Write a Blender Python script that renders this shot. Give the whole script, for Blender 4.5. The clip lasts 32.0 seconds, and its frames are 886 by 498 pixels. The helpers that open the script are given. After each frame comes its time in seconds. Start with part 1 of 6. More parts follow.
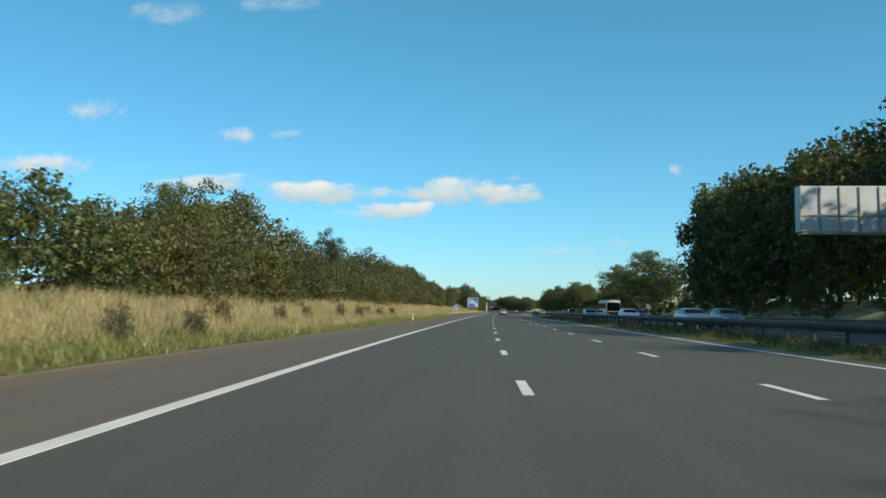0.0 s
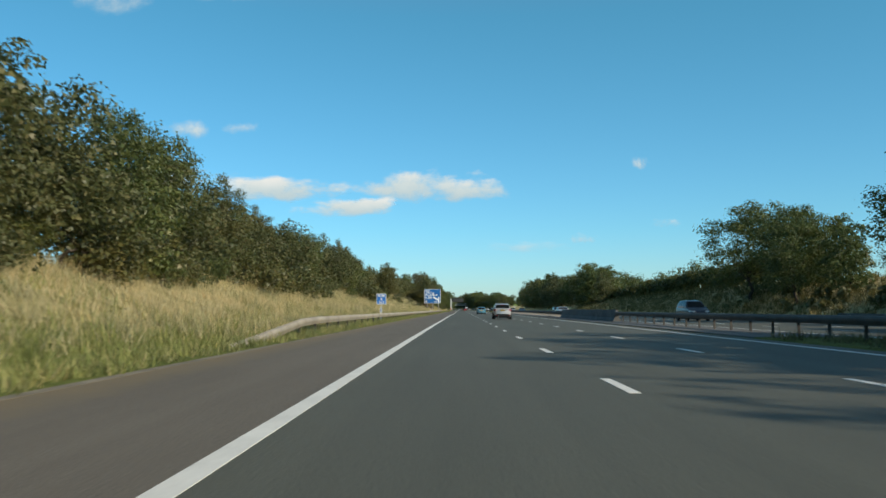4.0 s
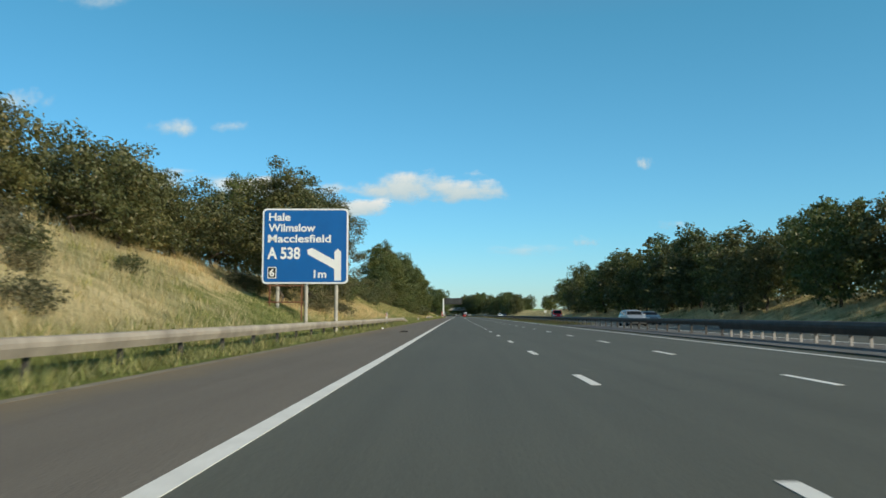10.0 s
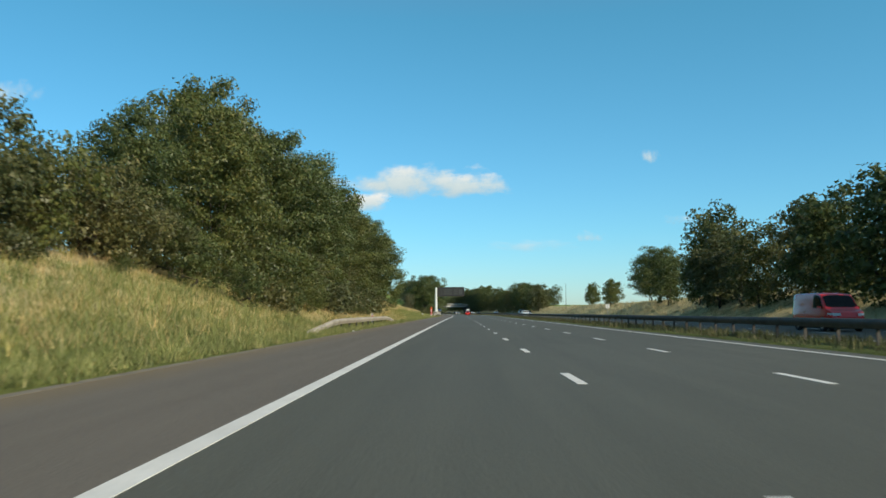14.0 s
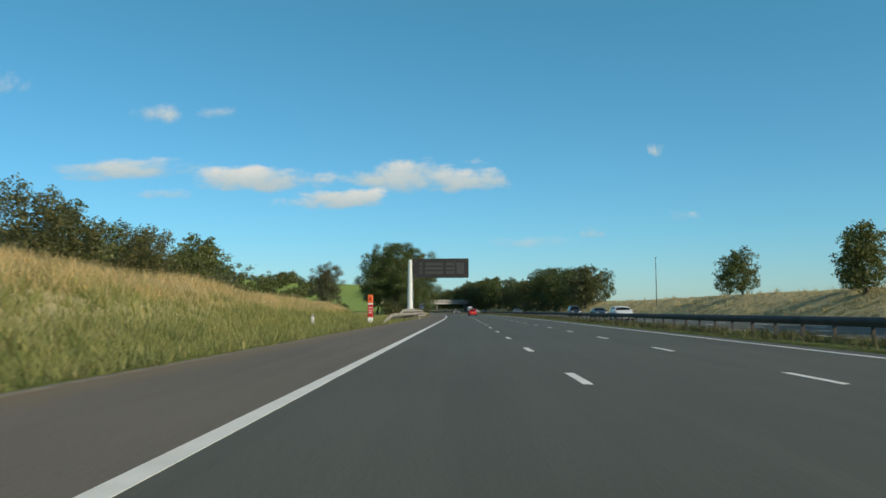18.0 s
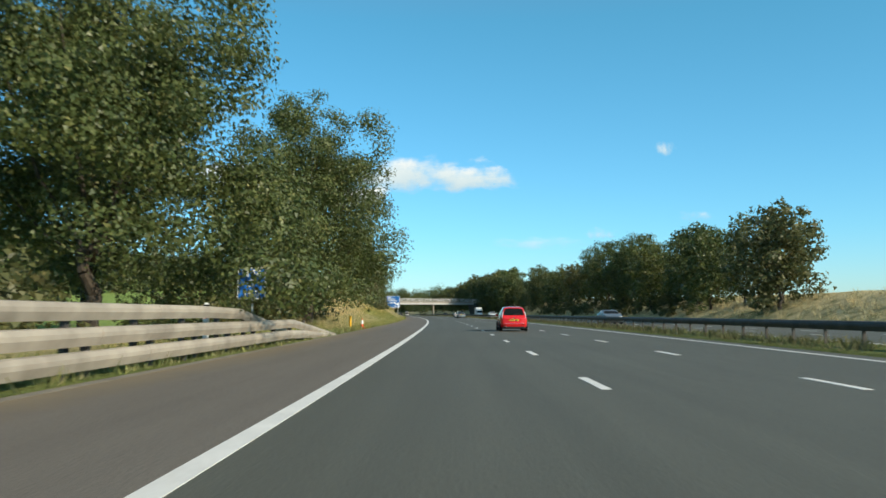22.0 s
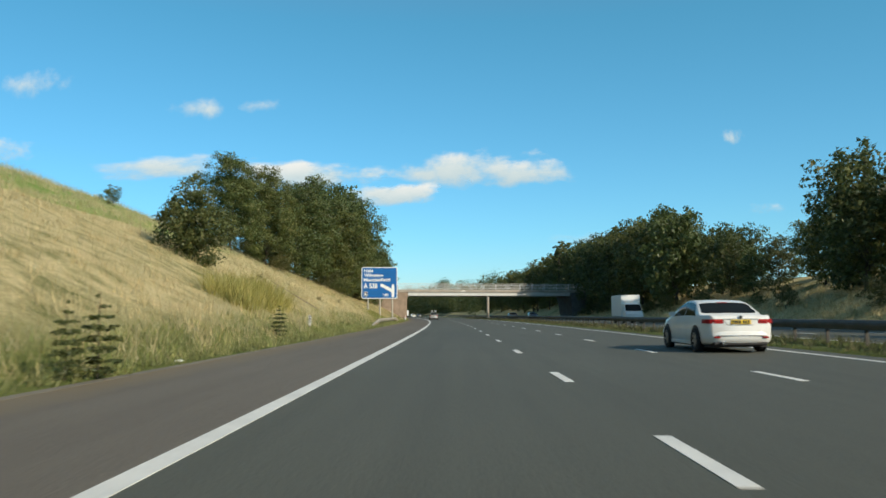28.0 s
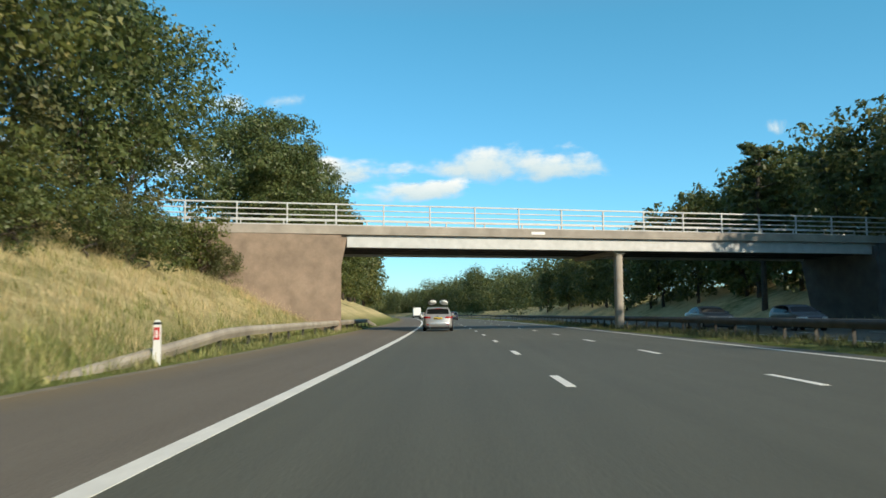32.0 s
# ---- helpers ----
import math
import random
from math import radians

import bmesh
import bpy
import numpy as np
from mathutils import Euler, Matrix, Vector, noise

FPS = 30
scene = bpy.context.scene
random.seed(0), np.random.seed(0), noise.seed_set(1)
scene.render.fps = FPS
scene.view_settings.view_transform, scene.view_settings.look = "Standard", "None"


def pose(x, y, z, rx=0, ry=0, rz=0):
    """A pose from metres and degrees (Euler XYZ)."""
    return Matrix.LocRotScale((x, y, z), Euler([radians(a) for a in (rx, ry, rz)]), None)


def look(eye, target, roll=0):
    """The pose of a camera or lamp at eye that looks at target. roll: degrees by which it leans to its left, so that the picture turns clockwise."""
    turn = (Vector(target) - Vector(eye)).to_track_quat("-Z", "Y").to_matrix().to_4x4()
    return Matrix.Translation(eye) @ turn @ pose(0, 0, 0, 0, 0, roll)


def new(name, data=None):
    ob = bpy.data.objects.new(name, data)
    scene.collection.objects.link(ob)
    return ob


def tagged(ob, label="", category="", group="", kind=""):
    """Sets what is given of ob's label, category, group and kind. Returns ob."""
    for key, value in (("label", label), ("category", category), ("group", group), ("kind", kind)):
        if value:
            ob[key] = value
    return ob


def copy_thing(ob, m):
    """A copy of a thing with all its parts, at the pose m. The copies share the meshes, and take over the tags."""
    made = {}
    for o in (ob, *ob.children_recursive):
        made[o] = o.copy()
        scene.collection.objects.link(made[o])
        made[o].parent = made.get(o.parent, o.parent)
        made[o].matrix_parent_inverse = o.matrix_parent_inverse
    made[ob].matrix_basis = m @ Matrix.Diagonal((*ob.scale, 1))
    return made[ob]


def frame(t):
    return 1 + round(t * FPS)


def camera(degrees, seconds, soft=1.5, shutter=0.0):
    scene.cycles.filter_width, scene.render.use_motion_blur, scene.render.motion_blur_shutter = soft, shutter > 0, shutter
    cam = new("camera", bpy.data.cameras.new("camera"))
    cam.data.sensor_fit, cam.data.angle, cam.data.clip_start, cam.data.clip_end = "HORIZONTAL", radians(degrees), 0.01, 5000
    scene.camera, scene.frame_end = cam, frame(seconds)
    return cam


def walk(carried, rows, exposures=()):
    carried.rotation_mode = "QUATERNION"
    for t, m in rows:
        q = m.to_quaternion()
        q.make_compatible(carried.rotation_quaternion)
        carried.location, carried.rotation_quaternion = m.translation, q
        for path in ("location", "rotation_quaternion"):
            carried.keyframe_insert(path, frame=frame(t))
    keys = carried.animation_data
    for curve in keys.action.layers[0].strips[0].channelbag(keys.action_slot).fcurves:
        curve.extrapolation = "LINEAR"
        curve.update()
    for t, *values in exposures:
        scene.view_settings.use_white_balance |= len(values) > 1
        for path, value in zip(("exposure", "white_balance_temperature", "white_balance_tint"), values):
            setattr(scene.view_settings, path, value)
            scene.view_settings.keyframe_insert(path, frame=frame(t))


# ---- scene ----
# ---------------------------------------------------------------- camera
cam = camera(59.47, 32.0, soft=1.6, shutter=0.12)
EYE = 1.05
PATH = [
    (0, 0.07, 0.00, 4.28, 4.54, -0.61), (0.5, -0.67, 14.63, 3.75, 4.50, -0.50), (1, -1.31, 29.27, 3.26, 4.57, -0.47),
    (1.5, -1.86, 43.91, 2.99, 4.57, -0.43), (2, -2.32, 58.55, 2.67, 4.58, -0.26), (2.5, -2.69, 73.20, 2.35, 4.42, -0.09),
    (3, -2.97, 87.84, 2.05, 4.33, -0.01), (3.5, -3.19, 102.49, 1.78, 4.36, 0.05), (4, -3.35, 117.14, 1.53, 4.44, 0.09),
    (4.5, -3.45, 131.79, 1.31, 4.50, 0.11), (5, -3.53, 146.44, 1.30, 4.44, 0.06), (5.5, -3.58, 161.09, 1.27, 4.40, -0.07),
    (6, -3.62, 175.74, 1.26, 4.51, -0.12), (6.5, -3.63, 190.39, 1.36, 4.59, -0.10), (7, -3.64, 205.04, 1.32, 4.70, -0.11),
    (7.5, -3.67, 219.69, 1.35, 4.62, -0.11), (8, -3.71, 234.34, 1.40, 4.54, 0.01), (8.5, -3.74, 248.99, 1.37, 4.61, -0.22),
    (9, -3.78, 263.64, 1.46, 4.71, -0.32), (9.5, -3.81, 278.29, 1.37, 4.81, -0.20), (10, -3.86, 292.94, 1.36, 4.86, 0.06),
    (10.5, -3.90, 307.59, 1.36, 4.69, 0.02), (11, -3.94, 322.24, 1.41, 4.70, 0.02), (11.5, -3.97, 336.89, 1.41, 4.72, -0.00),
    (12, -4.01, 351.54, 1.39, 4.71, 0.03), (12.5, -4.04, 366.19, 1.33, 4.63, 0.03), (13, -4.10, 380.84, 1.34, 4.63, 0.07),
    (13.5, -4.15, 395.49, 1.38, 4.66, 0.11), (14, -4.21, 410.14, 1.42, 4.68, 0.17), (14.5, -4.27, 424.79, 1.40, 4.71, 0.07),
    (15, -4.33, 439.44, 1.43, 4.67, -0.01), (15.5, -4.38, 454.09, 1.36, 4.70, -0.06), (16, -4.44, 468.74, 1.24, 4.70, -0.06),
    (16.5, -4.47, 483.39, 1.19, 4.66, -0.04), (17, -4.50, 498.04, 1.21, 4.61, 0.01), (17.5, -4.53, 512.69, 1.32, 4.55, 0.09),
    (18, -4.54, 527.34, 1.39, 4.56, 0.17), (18.5, -4.55, 541.99, 1.38, 4.67, 0.06), (19, -4.58, 556.64, 1.35, 4.67, -0.06),
    (19.5, -4.63, 571.29, 1.53, 4.73, -0.11), (20, -4.70, 585.94, 1.49, 4.77, -0.11), (20.5, -4.78, 600.59, 1.53, 4.77, -0.07),
    (21, -4.87, 615.24, 1.66, 4.67, -0.04), (21.5, -5.00, 629.89, 1.44, 4.73, -0.01), (22, -5.16, 644.54, 1.64, 4.76, -0.02),
    (22.5, -5.34, 659.19, 1.87, 4.71, 0.03), (23, -5.59, 673.83, 2.16, 4.68, 0.10), (23.5, -5.92, 688.48, 2.50, 4.69, 0.16),
    (24, -6.31, 703.13, 2.81, 4.67, 0.22), (24.5, -6.78, 717.77, 3.08, 4.63, 0.14), (25, -7.35, 732.41, 3.43, 4.46, 0.09),
    (25.5, -8.00, 747.04, 3.81, 4.38, 0.09), (26, -8.74, 761.67, 4.18, 4.36, 0.18), (26.5, -9.59, 776.30, 4.49, 4.43, 0.34),
    (27, -10.54, 790.92, 4.77, 4.65, 0.42), (27.5, -11.59, 805.53, 5.27, 4.69, 0.32), (28, -12.74, 820.14, 5.53, 4.84, 0.30),
    (28.5, -13.96, 834.74, 5.91, 4.67, 0.23), (29, -15.19, 849.34, 6.14, 4.67, 0.10), (29.5, -16.45, 863.93, 6.25, 4.81, 0.12),
    (30, -17.77, 878.52, 6.47, 4.62, 0.38), (30.5, -19.13, 893.11, 6.70, 4.74, 0.48), (31, -20.58, 907.68, 7.03, 4.72, 0.52),
    (31.5, -22.10, 922.25, 7.30, 4.75, 0.49), (32, -23.76, 936.81, 7.82, 4.81, 0.40)]
walk(cam, [(t, pose(x, y, EYE, 90 + pitch, roll, yaw)) for t, x, y, yaw, pitch, roll in PATH],
     exposures=[(0, 0.12), (2, 0.1), (6, -0.03), (9, -0.05), (11, 0.1), (13, 0.06), (15, 0.18), (18, -0.18), (20, -0.1), (21, 0.1), (22, 0.33), (23, 0.33), (24, 0.07), (27, 0.16), (28, 0.12), (30, 0.24), (31, 0.22), (32, 0.33)])

# ---------------------------------------------------------------- sky and sun
SUN_EL, SUN_AZ = 27.0, 126.0          # degrees; azimuth clockwise from straight ahead
world = bpy.data.worlds.new("world")
scene.world = world
world.use_nodes = True
wn, wl = world.node_tree.nodes, world.node_tree.links
sky = wn.new("ShaderNodeTexSky")
sky.sky_type = "NISHITA"
sky.sun_disc = False
sky.sun_elevation, sky.sun_rotation = radians(SUN_EL), radians(SUN_AZ)
sky.air_density, sky.dust_density, sky.ozone_density = 1.0, 0.25, 1.6
wn["Background"].inputs["Strength"].default_value = 0.146
# clear late-summer air: a deeper, greener blue than the model's, most so near the horizon
gen = wn.new("ShaderNodeTexCoord")
sepz = wn.new("ShaderNodeSeparateXYZ")
wl.new(gen.outputs["Generated"], sepz.inputs[0])
tint = wn.new("ShaderNodeValToRGB")
tint.color_ramp.elements[0].position, tint.color_ramp.elements[0].color = 0.0, (0.50, 0.72, 0.98, 1)
tint.color_ramp.elements[1].position, tint.color_ramp.elements[1].color = 0.36, (0.40, 0.98, 1.0, 1)
high = tint.color_ramp.elements.new(0.62)
high.color = (0.95, 1.02, 0.86, 1)
mid = tint.color_ramp.elements.new(0.10)
mid.color = (0.42, 0.82, 1.0, 1)
wl.new(sepz.outputs[2], tint.inputs[0])
mul = wn.new("ShaderNodeMix")
mul.data_type, mul.blend_type = "RGBA", "MULTIPLY"
mul.inputs[0].default_value = 1.0
wl.new(sky.outputs[0], mul.inputs[6])
wl.new(tint.outputs[0], mul.inputs[7])
# a touch deeper away from the sun's side
side = wn.new("ShaderNodeValToRGB")
half_x = wn.new("ShaderNodeMath")
half_x.operation = "MULTIPLY_ADD"
half_x.inputs[1].default_value = half_x.inputs[2].default_value = 0.5
wl.new(sepz.outputs[0], half_x.inputs[0])
wl.new(half_x.outputs[0], side.inputs[0])
side.color_ramp.elements[0].position, side.color_ramp.elements[0].color = 0.22, (0.84, 0.85, 0.88, 1)
side.color_ramp.elements[1].position, side.color_ramp.elements[1].color = 0.62, (1.0, 1.0, 1.0, 1)
mul2 = wn.new("ShaderNodeMix")
mul2.data_type, mul2.blend_type = "RGBA", "MULTIPLY"
mul2.inputs[0].default_value = 1.0
wl.new(mul.outputs[2], mul2.inputs[6])
wl.new(side.outputs[0], mul2.inputs[7])
wl.new(mul2.outputs[2], wn["Background"].inputs["Color"])
sun = new("sun", bpy.data.lights.new("sun", "SUN"))
sun.data.energy, sun.data.angle, sun.data.color = 4.6, radians(0.55), (1.0, 0.88, 0.69)
az, el = radians(SUN_AZ), radians(SUN_EL)
sun.matrix_world = look((300 * math.sin(az) * math.cos(el), 300 * math.cos(az) * math.cos(el), 300 * math.sin(el)), (0, 0, 0))


# ---------------------------------------------------------------- materials
def nodes(name):
    m = bpy.data.materials.new(name)
    m.use_nodes = True
    nt = m.node_tree
    return m, nt.nodes, nt.links, nt.nodes["Principled BSDF"]


def ramp(n, l, src, stops):
    r = n.new("ShaderNodeValToRGB")
    e = r.color_ramp.elements
    e[0].position, e[0].color = stops[0][0], (*stops[0][1], 1)
    e[1].position, e[1].color = stops[-1][0], (*stops[-1][1], 1)
    for p, c in stops[1:-1]:
        x = e.new(p)
        x.color = (*c, 1)
    l.new(src, r.inputs[0])
    return r.outputs[0]


def noise_at(n, l, vec, scale, detail=4.0, rough=0.6):
    x = n.new("ShaderNodeTexNoise")
    x.inputs["Scale"].default_value, x.inputs["Detail"].default_value = scale, detail
    x.inputs["Roughness"].default_value = rough
    l.new(vec, x.inputs["Vector"])
    return x.outputs["Fac"]


def mixc(n, l, fac, a, b, mode="MIX"):
    x = n.new("ShaderNodeMix")
    x.data_type, x.blend_type = "RGBA", mode
    for i, v in ((0, fac), (6, a), (7, b)):
        if hasattr(v, "is_linked"):
            l.new(v, x.inputs[i])
        else:
            x.inputs[i].default_value = v if i == 0 else (*v, 1)
    return x.outputs[2]


def bump(n, l, b, h, strength, dist=0.02):
    x = n.new("ShaderNodeBump")
    x.inputs["Strength"].default_value, x.inputs["Distance"].default_value = strength, dist
    l.new(h, x.inputs["Height"])
    l.new(x.outputs[0], b.inputs["Normal"])


def coords(n, kind="Object"):
    return n.new("ShaderNodeTexCoord").outputs[kind]


def plain(name, base, rough=0.6, metal=0.0, vary=0.18, scale=6.0, relief=0.0, coat=0.0, fine=60.0):
    """A surface with grain and large soft stains round one base colour."""
    m, n, l, b = nodes(name)
    v = coords(n)
    big, small = noise_at(n, l, v, scale, 5), noise_at(n, l, v, fine, 3)
    dark = tuple(c * (1 - vary) for c in base)
    light = tuple(min(1, c * (1 + vary)) for c in base)
    c1 = ramp(n, l, big, [(0.3, dark), (0.7, light)])
    c2 = ramp(n, l, small, [(0.3, (0.88, 0.88, 0.88)), (0.7, (1, 1, 1))])
    l.new(mixc(n, l, 1.0, c1, c2, "MULTIPLY"), b.inputs["Base Color"])
    b.inputs["Roughness"].default_value, b.inputs["Metallic"].default_value = rough, metal
    b.inputs["Coat Weight"].default_value = coat
    b.inputs["Coat Roughness"].default_value = 0.06
    if relief:
        bump(n, l, b, small, relief)
    return m


def asphalt(name, dark, light, track, dirt=False):
    """Rolled asphalt in the road's own metres: stone grain, patches along the lane, polished wheel tracks."""
    m, n, l, b = nodes(name)
    uv = coords(n, "UV")
    mp = n.new("ShaderNodeMapping")
    mp.inputs["Scale"].default_value = (1.0, 0.03, 1)
    l.new(uv, mp.inputs["Vector"])
    streak = noise_at(n, l, mp.outputs[0], 1.6, 6)
    patch = noise_at(n, l, uv, 0.09, 5)
    grain = noise_at(n, l, uv, 34, 5, 0.85)
    c = ramp(n, l, patch, [(0.3, dark), (0.7, light)])
    c = mixc(n, l, 0.55, c, ramp(n, l, streak, [(0.32, dark), (0.68, light)]))
    c = mixc(n, l, 1.0, c, ramp(n, l, grain, [(0.36, (0.5, 0.5, 0.5)), (0.66, (1.45, 1.45, 1.45))]), "MULTIPLY")
    if dirt:
        sx = n.new("ShaderNodeSeparateXYZ")
        l.new(uv, sx.inputs[0])
        add = n.new("ShaderNodeMath")
        add.operation = "MULTIPLY_ADD"
        l.new(noise_at(n, l, uv, 0.8, 6, 0.7), add.inputs[0])
        add.inputs[1].default_value = 1.6
        shift = n.new("ShaderNodeMath")
        shift.operation = "ADD"
        shift.inputs[1].default_value = 6.6
        l.new(sx.outputs[0], shift.inputs[0])
        l.new(shift.outputs[0], add.inputs[2])
        c = mixc(n, l, ramp(n, l, add.outputs[0], [(0.0, (1, 1, 1)), (1.0, (0, 0, 0))]), c, (0.17, 0.135, 0.085))
    l.new(c, b.inputs["Base Color"])
    b.inputs["Roughness"].default_value = track
    b.inputs["Specular IOR Level"].default_value = 0.35
    bump(n, l, b, grain, 0.5, 0.008)
    return m


def foliage(name, stops, trans=0.4, rough=0.46, drifts=None):
    """Leaves: every leaf its own shade, larger drifts of tone over the plant."""
    m, n, l, b = nodes(name)
    geo = n.new("ShaderNodeNewGeometry")
    obi = n.new("ShaderNodeObjectInfo")
    c = ramp(n, l, geo.outputs["Random Per Island"], stops)
    if drifts:
        where = noise_at(n, l, coords(n), 0.16, 4, 0.65)
        c = mixc(n, l, ramp(n, l, where, [(drifts[0], (0, 0, 0)), (drifts[0] + 0.14, (1, 1, 1))]), c, ramp(n, l, geo.outputs["Random Per Island"], drifts[1]))
    drift = noise_at(n, l, coords(n), 0.8, 4)
    c = mixc(n, l, 1.0, c, ramp(n, l, drift, [(0.3, (0.62, 0.70, 0.66)), (0.7, (1.26, 1.18, 1.06))]), "MULTIPLY")
    c = mixc(n, l, 1.0, c, ramp(n, l, obi.outputs["Random"], [(0.0, (0.86, 0.90, 0.92)), (0.5, (1.0, 1.0, 1.0)), (1.0, (1.18, 1.06, 0.92))]), "MULTIPLY")
    l.new(c, b.inputs["Base Color"])
    b.inputs["Roughness"].default_value = rough
    b.inputs["Specular IOR Level"].default_value = 0.38 if rough < 0.5 else 0.15
    tr = n.new("ShaderNodeBsdfTranslucent")
    l.new(c, tr.inputs["Color"])
    mx = n.new("ShaderNodeMixShader")
    mx.inputs[0].default_value = trans
    l.new(b.outputs[0], mx.inputs[1])
    l.new(tr.outputs[0], mx.inputs[2])
    l.new(mx.outputs[0], n["Material Output"].inputs["Surface"])
    return m


def meadow(name, greens, straws, amount):
    """Rough grassland: green and dry straw in drifts, metres across, with fine growth."""
    m, n, l, b = nodes(name)
    uv = coords(n, "UV")
    big, mid, fine = noise_at(n, l, uv, 0.06, 5), noise_at(n, l, uv, 0.7, 5), noise_at(n, l, uv, 9, 4, 0.75)
    g = ramp(n, l, mid, [(0.3, greens[0]), (0.7, greens[1])])
    s = ramp(n, l, mid, [(0.3, straws[0]), (0.7, straws[1])])
    f = ramp(n, l, mixc(n, l, 0.45, big, mid), [(0.5 - amount * 0.2, (1, 1, 1)), (0.66 - amount * 0.2, (0, 0, 0))])
    # a greener belt along the carriageway, with a ragged upper edge
    sx = n.new("ShaderNodeSeparateXYZ")
    l.new(uv, sx.inputs[0])
    wob = n.new("ShaderNodeMath")
    wob.operation = "MULTIPLY_ADD"
    l.new(mid, wob.inputs[0])
    wob.inputs[1].default_value = 3.4
    l.new(sx.outputs[0], wob.inputs[2])
    near = n.new("ShaderNodeMapRange")
    near.inputs["From Min"].default_value, near.inputs["From Max"].default_value = -9.6, -7.6
    l.new(wob.outputs[0], near.inputs["Value"])
    far = n.new("ShaderNodeMath")
    far.operation = "LESS_THAN"
    far.inputs[1].default_value = 16.0
    l.new(sx.outputs[0], far.inputs[0])
    belt = n.new("ShaderNodeMath")
    belt.operation = "MULTIPLY"
    l.new(near.outputs[0], belt.inputs[0])
    l.new(far.outputs[0], belt.inputs[1])
    f = mixc(n, l, belt.outputs[0], f, (1, 1, 1))
    c = mixc(n, l, f, s, g)
    c = mixc(n, l, 1.0, c, ramp(n, l, fine, [(0.3, (0.55, 0.55, 0.5)), (0.7, (1.2, 1.2, 1.15))]), "MULTIPLY")
    l.new(c, b.inputs["Base Color"])
    b.inputs["Roughness"].default_value = 0.95
    b.inputs["Specular IOR Level"].default_value = 0.1
    bump(n, l, b, fine, 1.0, 0.12)
    return m


def cloud_stuff(name, seed, lift):
    """Soft white cumulus: ragged edge from layered noise, bright top and greyer base."""
    m, n, l, b = nodes(name)
    uv = coords(n, "UV")
    mp = n.new("ShaderNodeMapping")
    mp.inputs["Location"].default_value = (seed * 3.7, seed * 1.9, seed)
    mp.inputs["Scale"].default_value = (3.2, 1.5, 1)
    l.new(uv, mp.inputs["Vector"])
    puff = noise_at(n, l, mp.outputs[0], 1.0, 8, 0.58)
    sep = n.new("ShaderNodeSeparateXYZ")
    l.new(uv, sep.inputs[0])

    def op(kind, a, c, d=None):
        x = n.new("ShaderNodeMath")
        x.operation = kind
        for i, v in enumerate((a, c, d)):
            if v is None:
                continue
            if hasattr(v, "is_linked"):
                l.new(v, x.inputs[i])
            else:
                x.inputs[i].default_value = v
        return x.outputs[0]
    dx = op("MULTIPLY_ADD", sep.outputs[0], 2.0, -1.0)
    dy = op("MULTIPLY_ADD", sep.outputs[1], 2.2, -0.95)
    r2 = op("ADD", op("POWER", op("ABSOLUTE", dx, 0), 2.6), op("MULTIPLY", dy, dy))
    body = op("SUBTRACT", op("MULTIPLY_ADD", puff, 2.3, -0.62), r2)
    a = n.new("ShaderNodeMapRange")
    a.interpolation_type = "SMOOTHSTEP"
    a.inputs["From Min"].default_value, a.inputs["From Max"].default_value = 0.0, lift
    l.new(body, a.inputs["Value"])
    tone = ramp(n, l, op("MULTIPLY_ADD", puff, 0.5, op("MULTIPLY", sep.outputs[1], 0.75)),
                [(0.36, (0.44, 0.58, 0.63)), (0.60, (0.60, 0.69, 0.69)), (0.84, (0.80, 0.81, 0.77))])
    em, tr, mx = n.new("ShaderNodeEmission"), n.new("ShaderNodeBsdfTransparent"), n.new("ShaderNodeMixShader")
    l.new(tone, em.inputs["Color"])
    l.new(a.outputs[0], mx.inputs[0])
    l.new(tr.outputs[0], mx.inputs[1])
    l.new(em.outputs[0], mx.inputs[2])
    l.new(mx.outputs[0], n["Material Output"].inputs["Surface"])
    return m


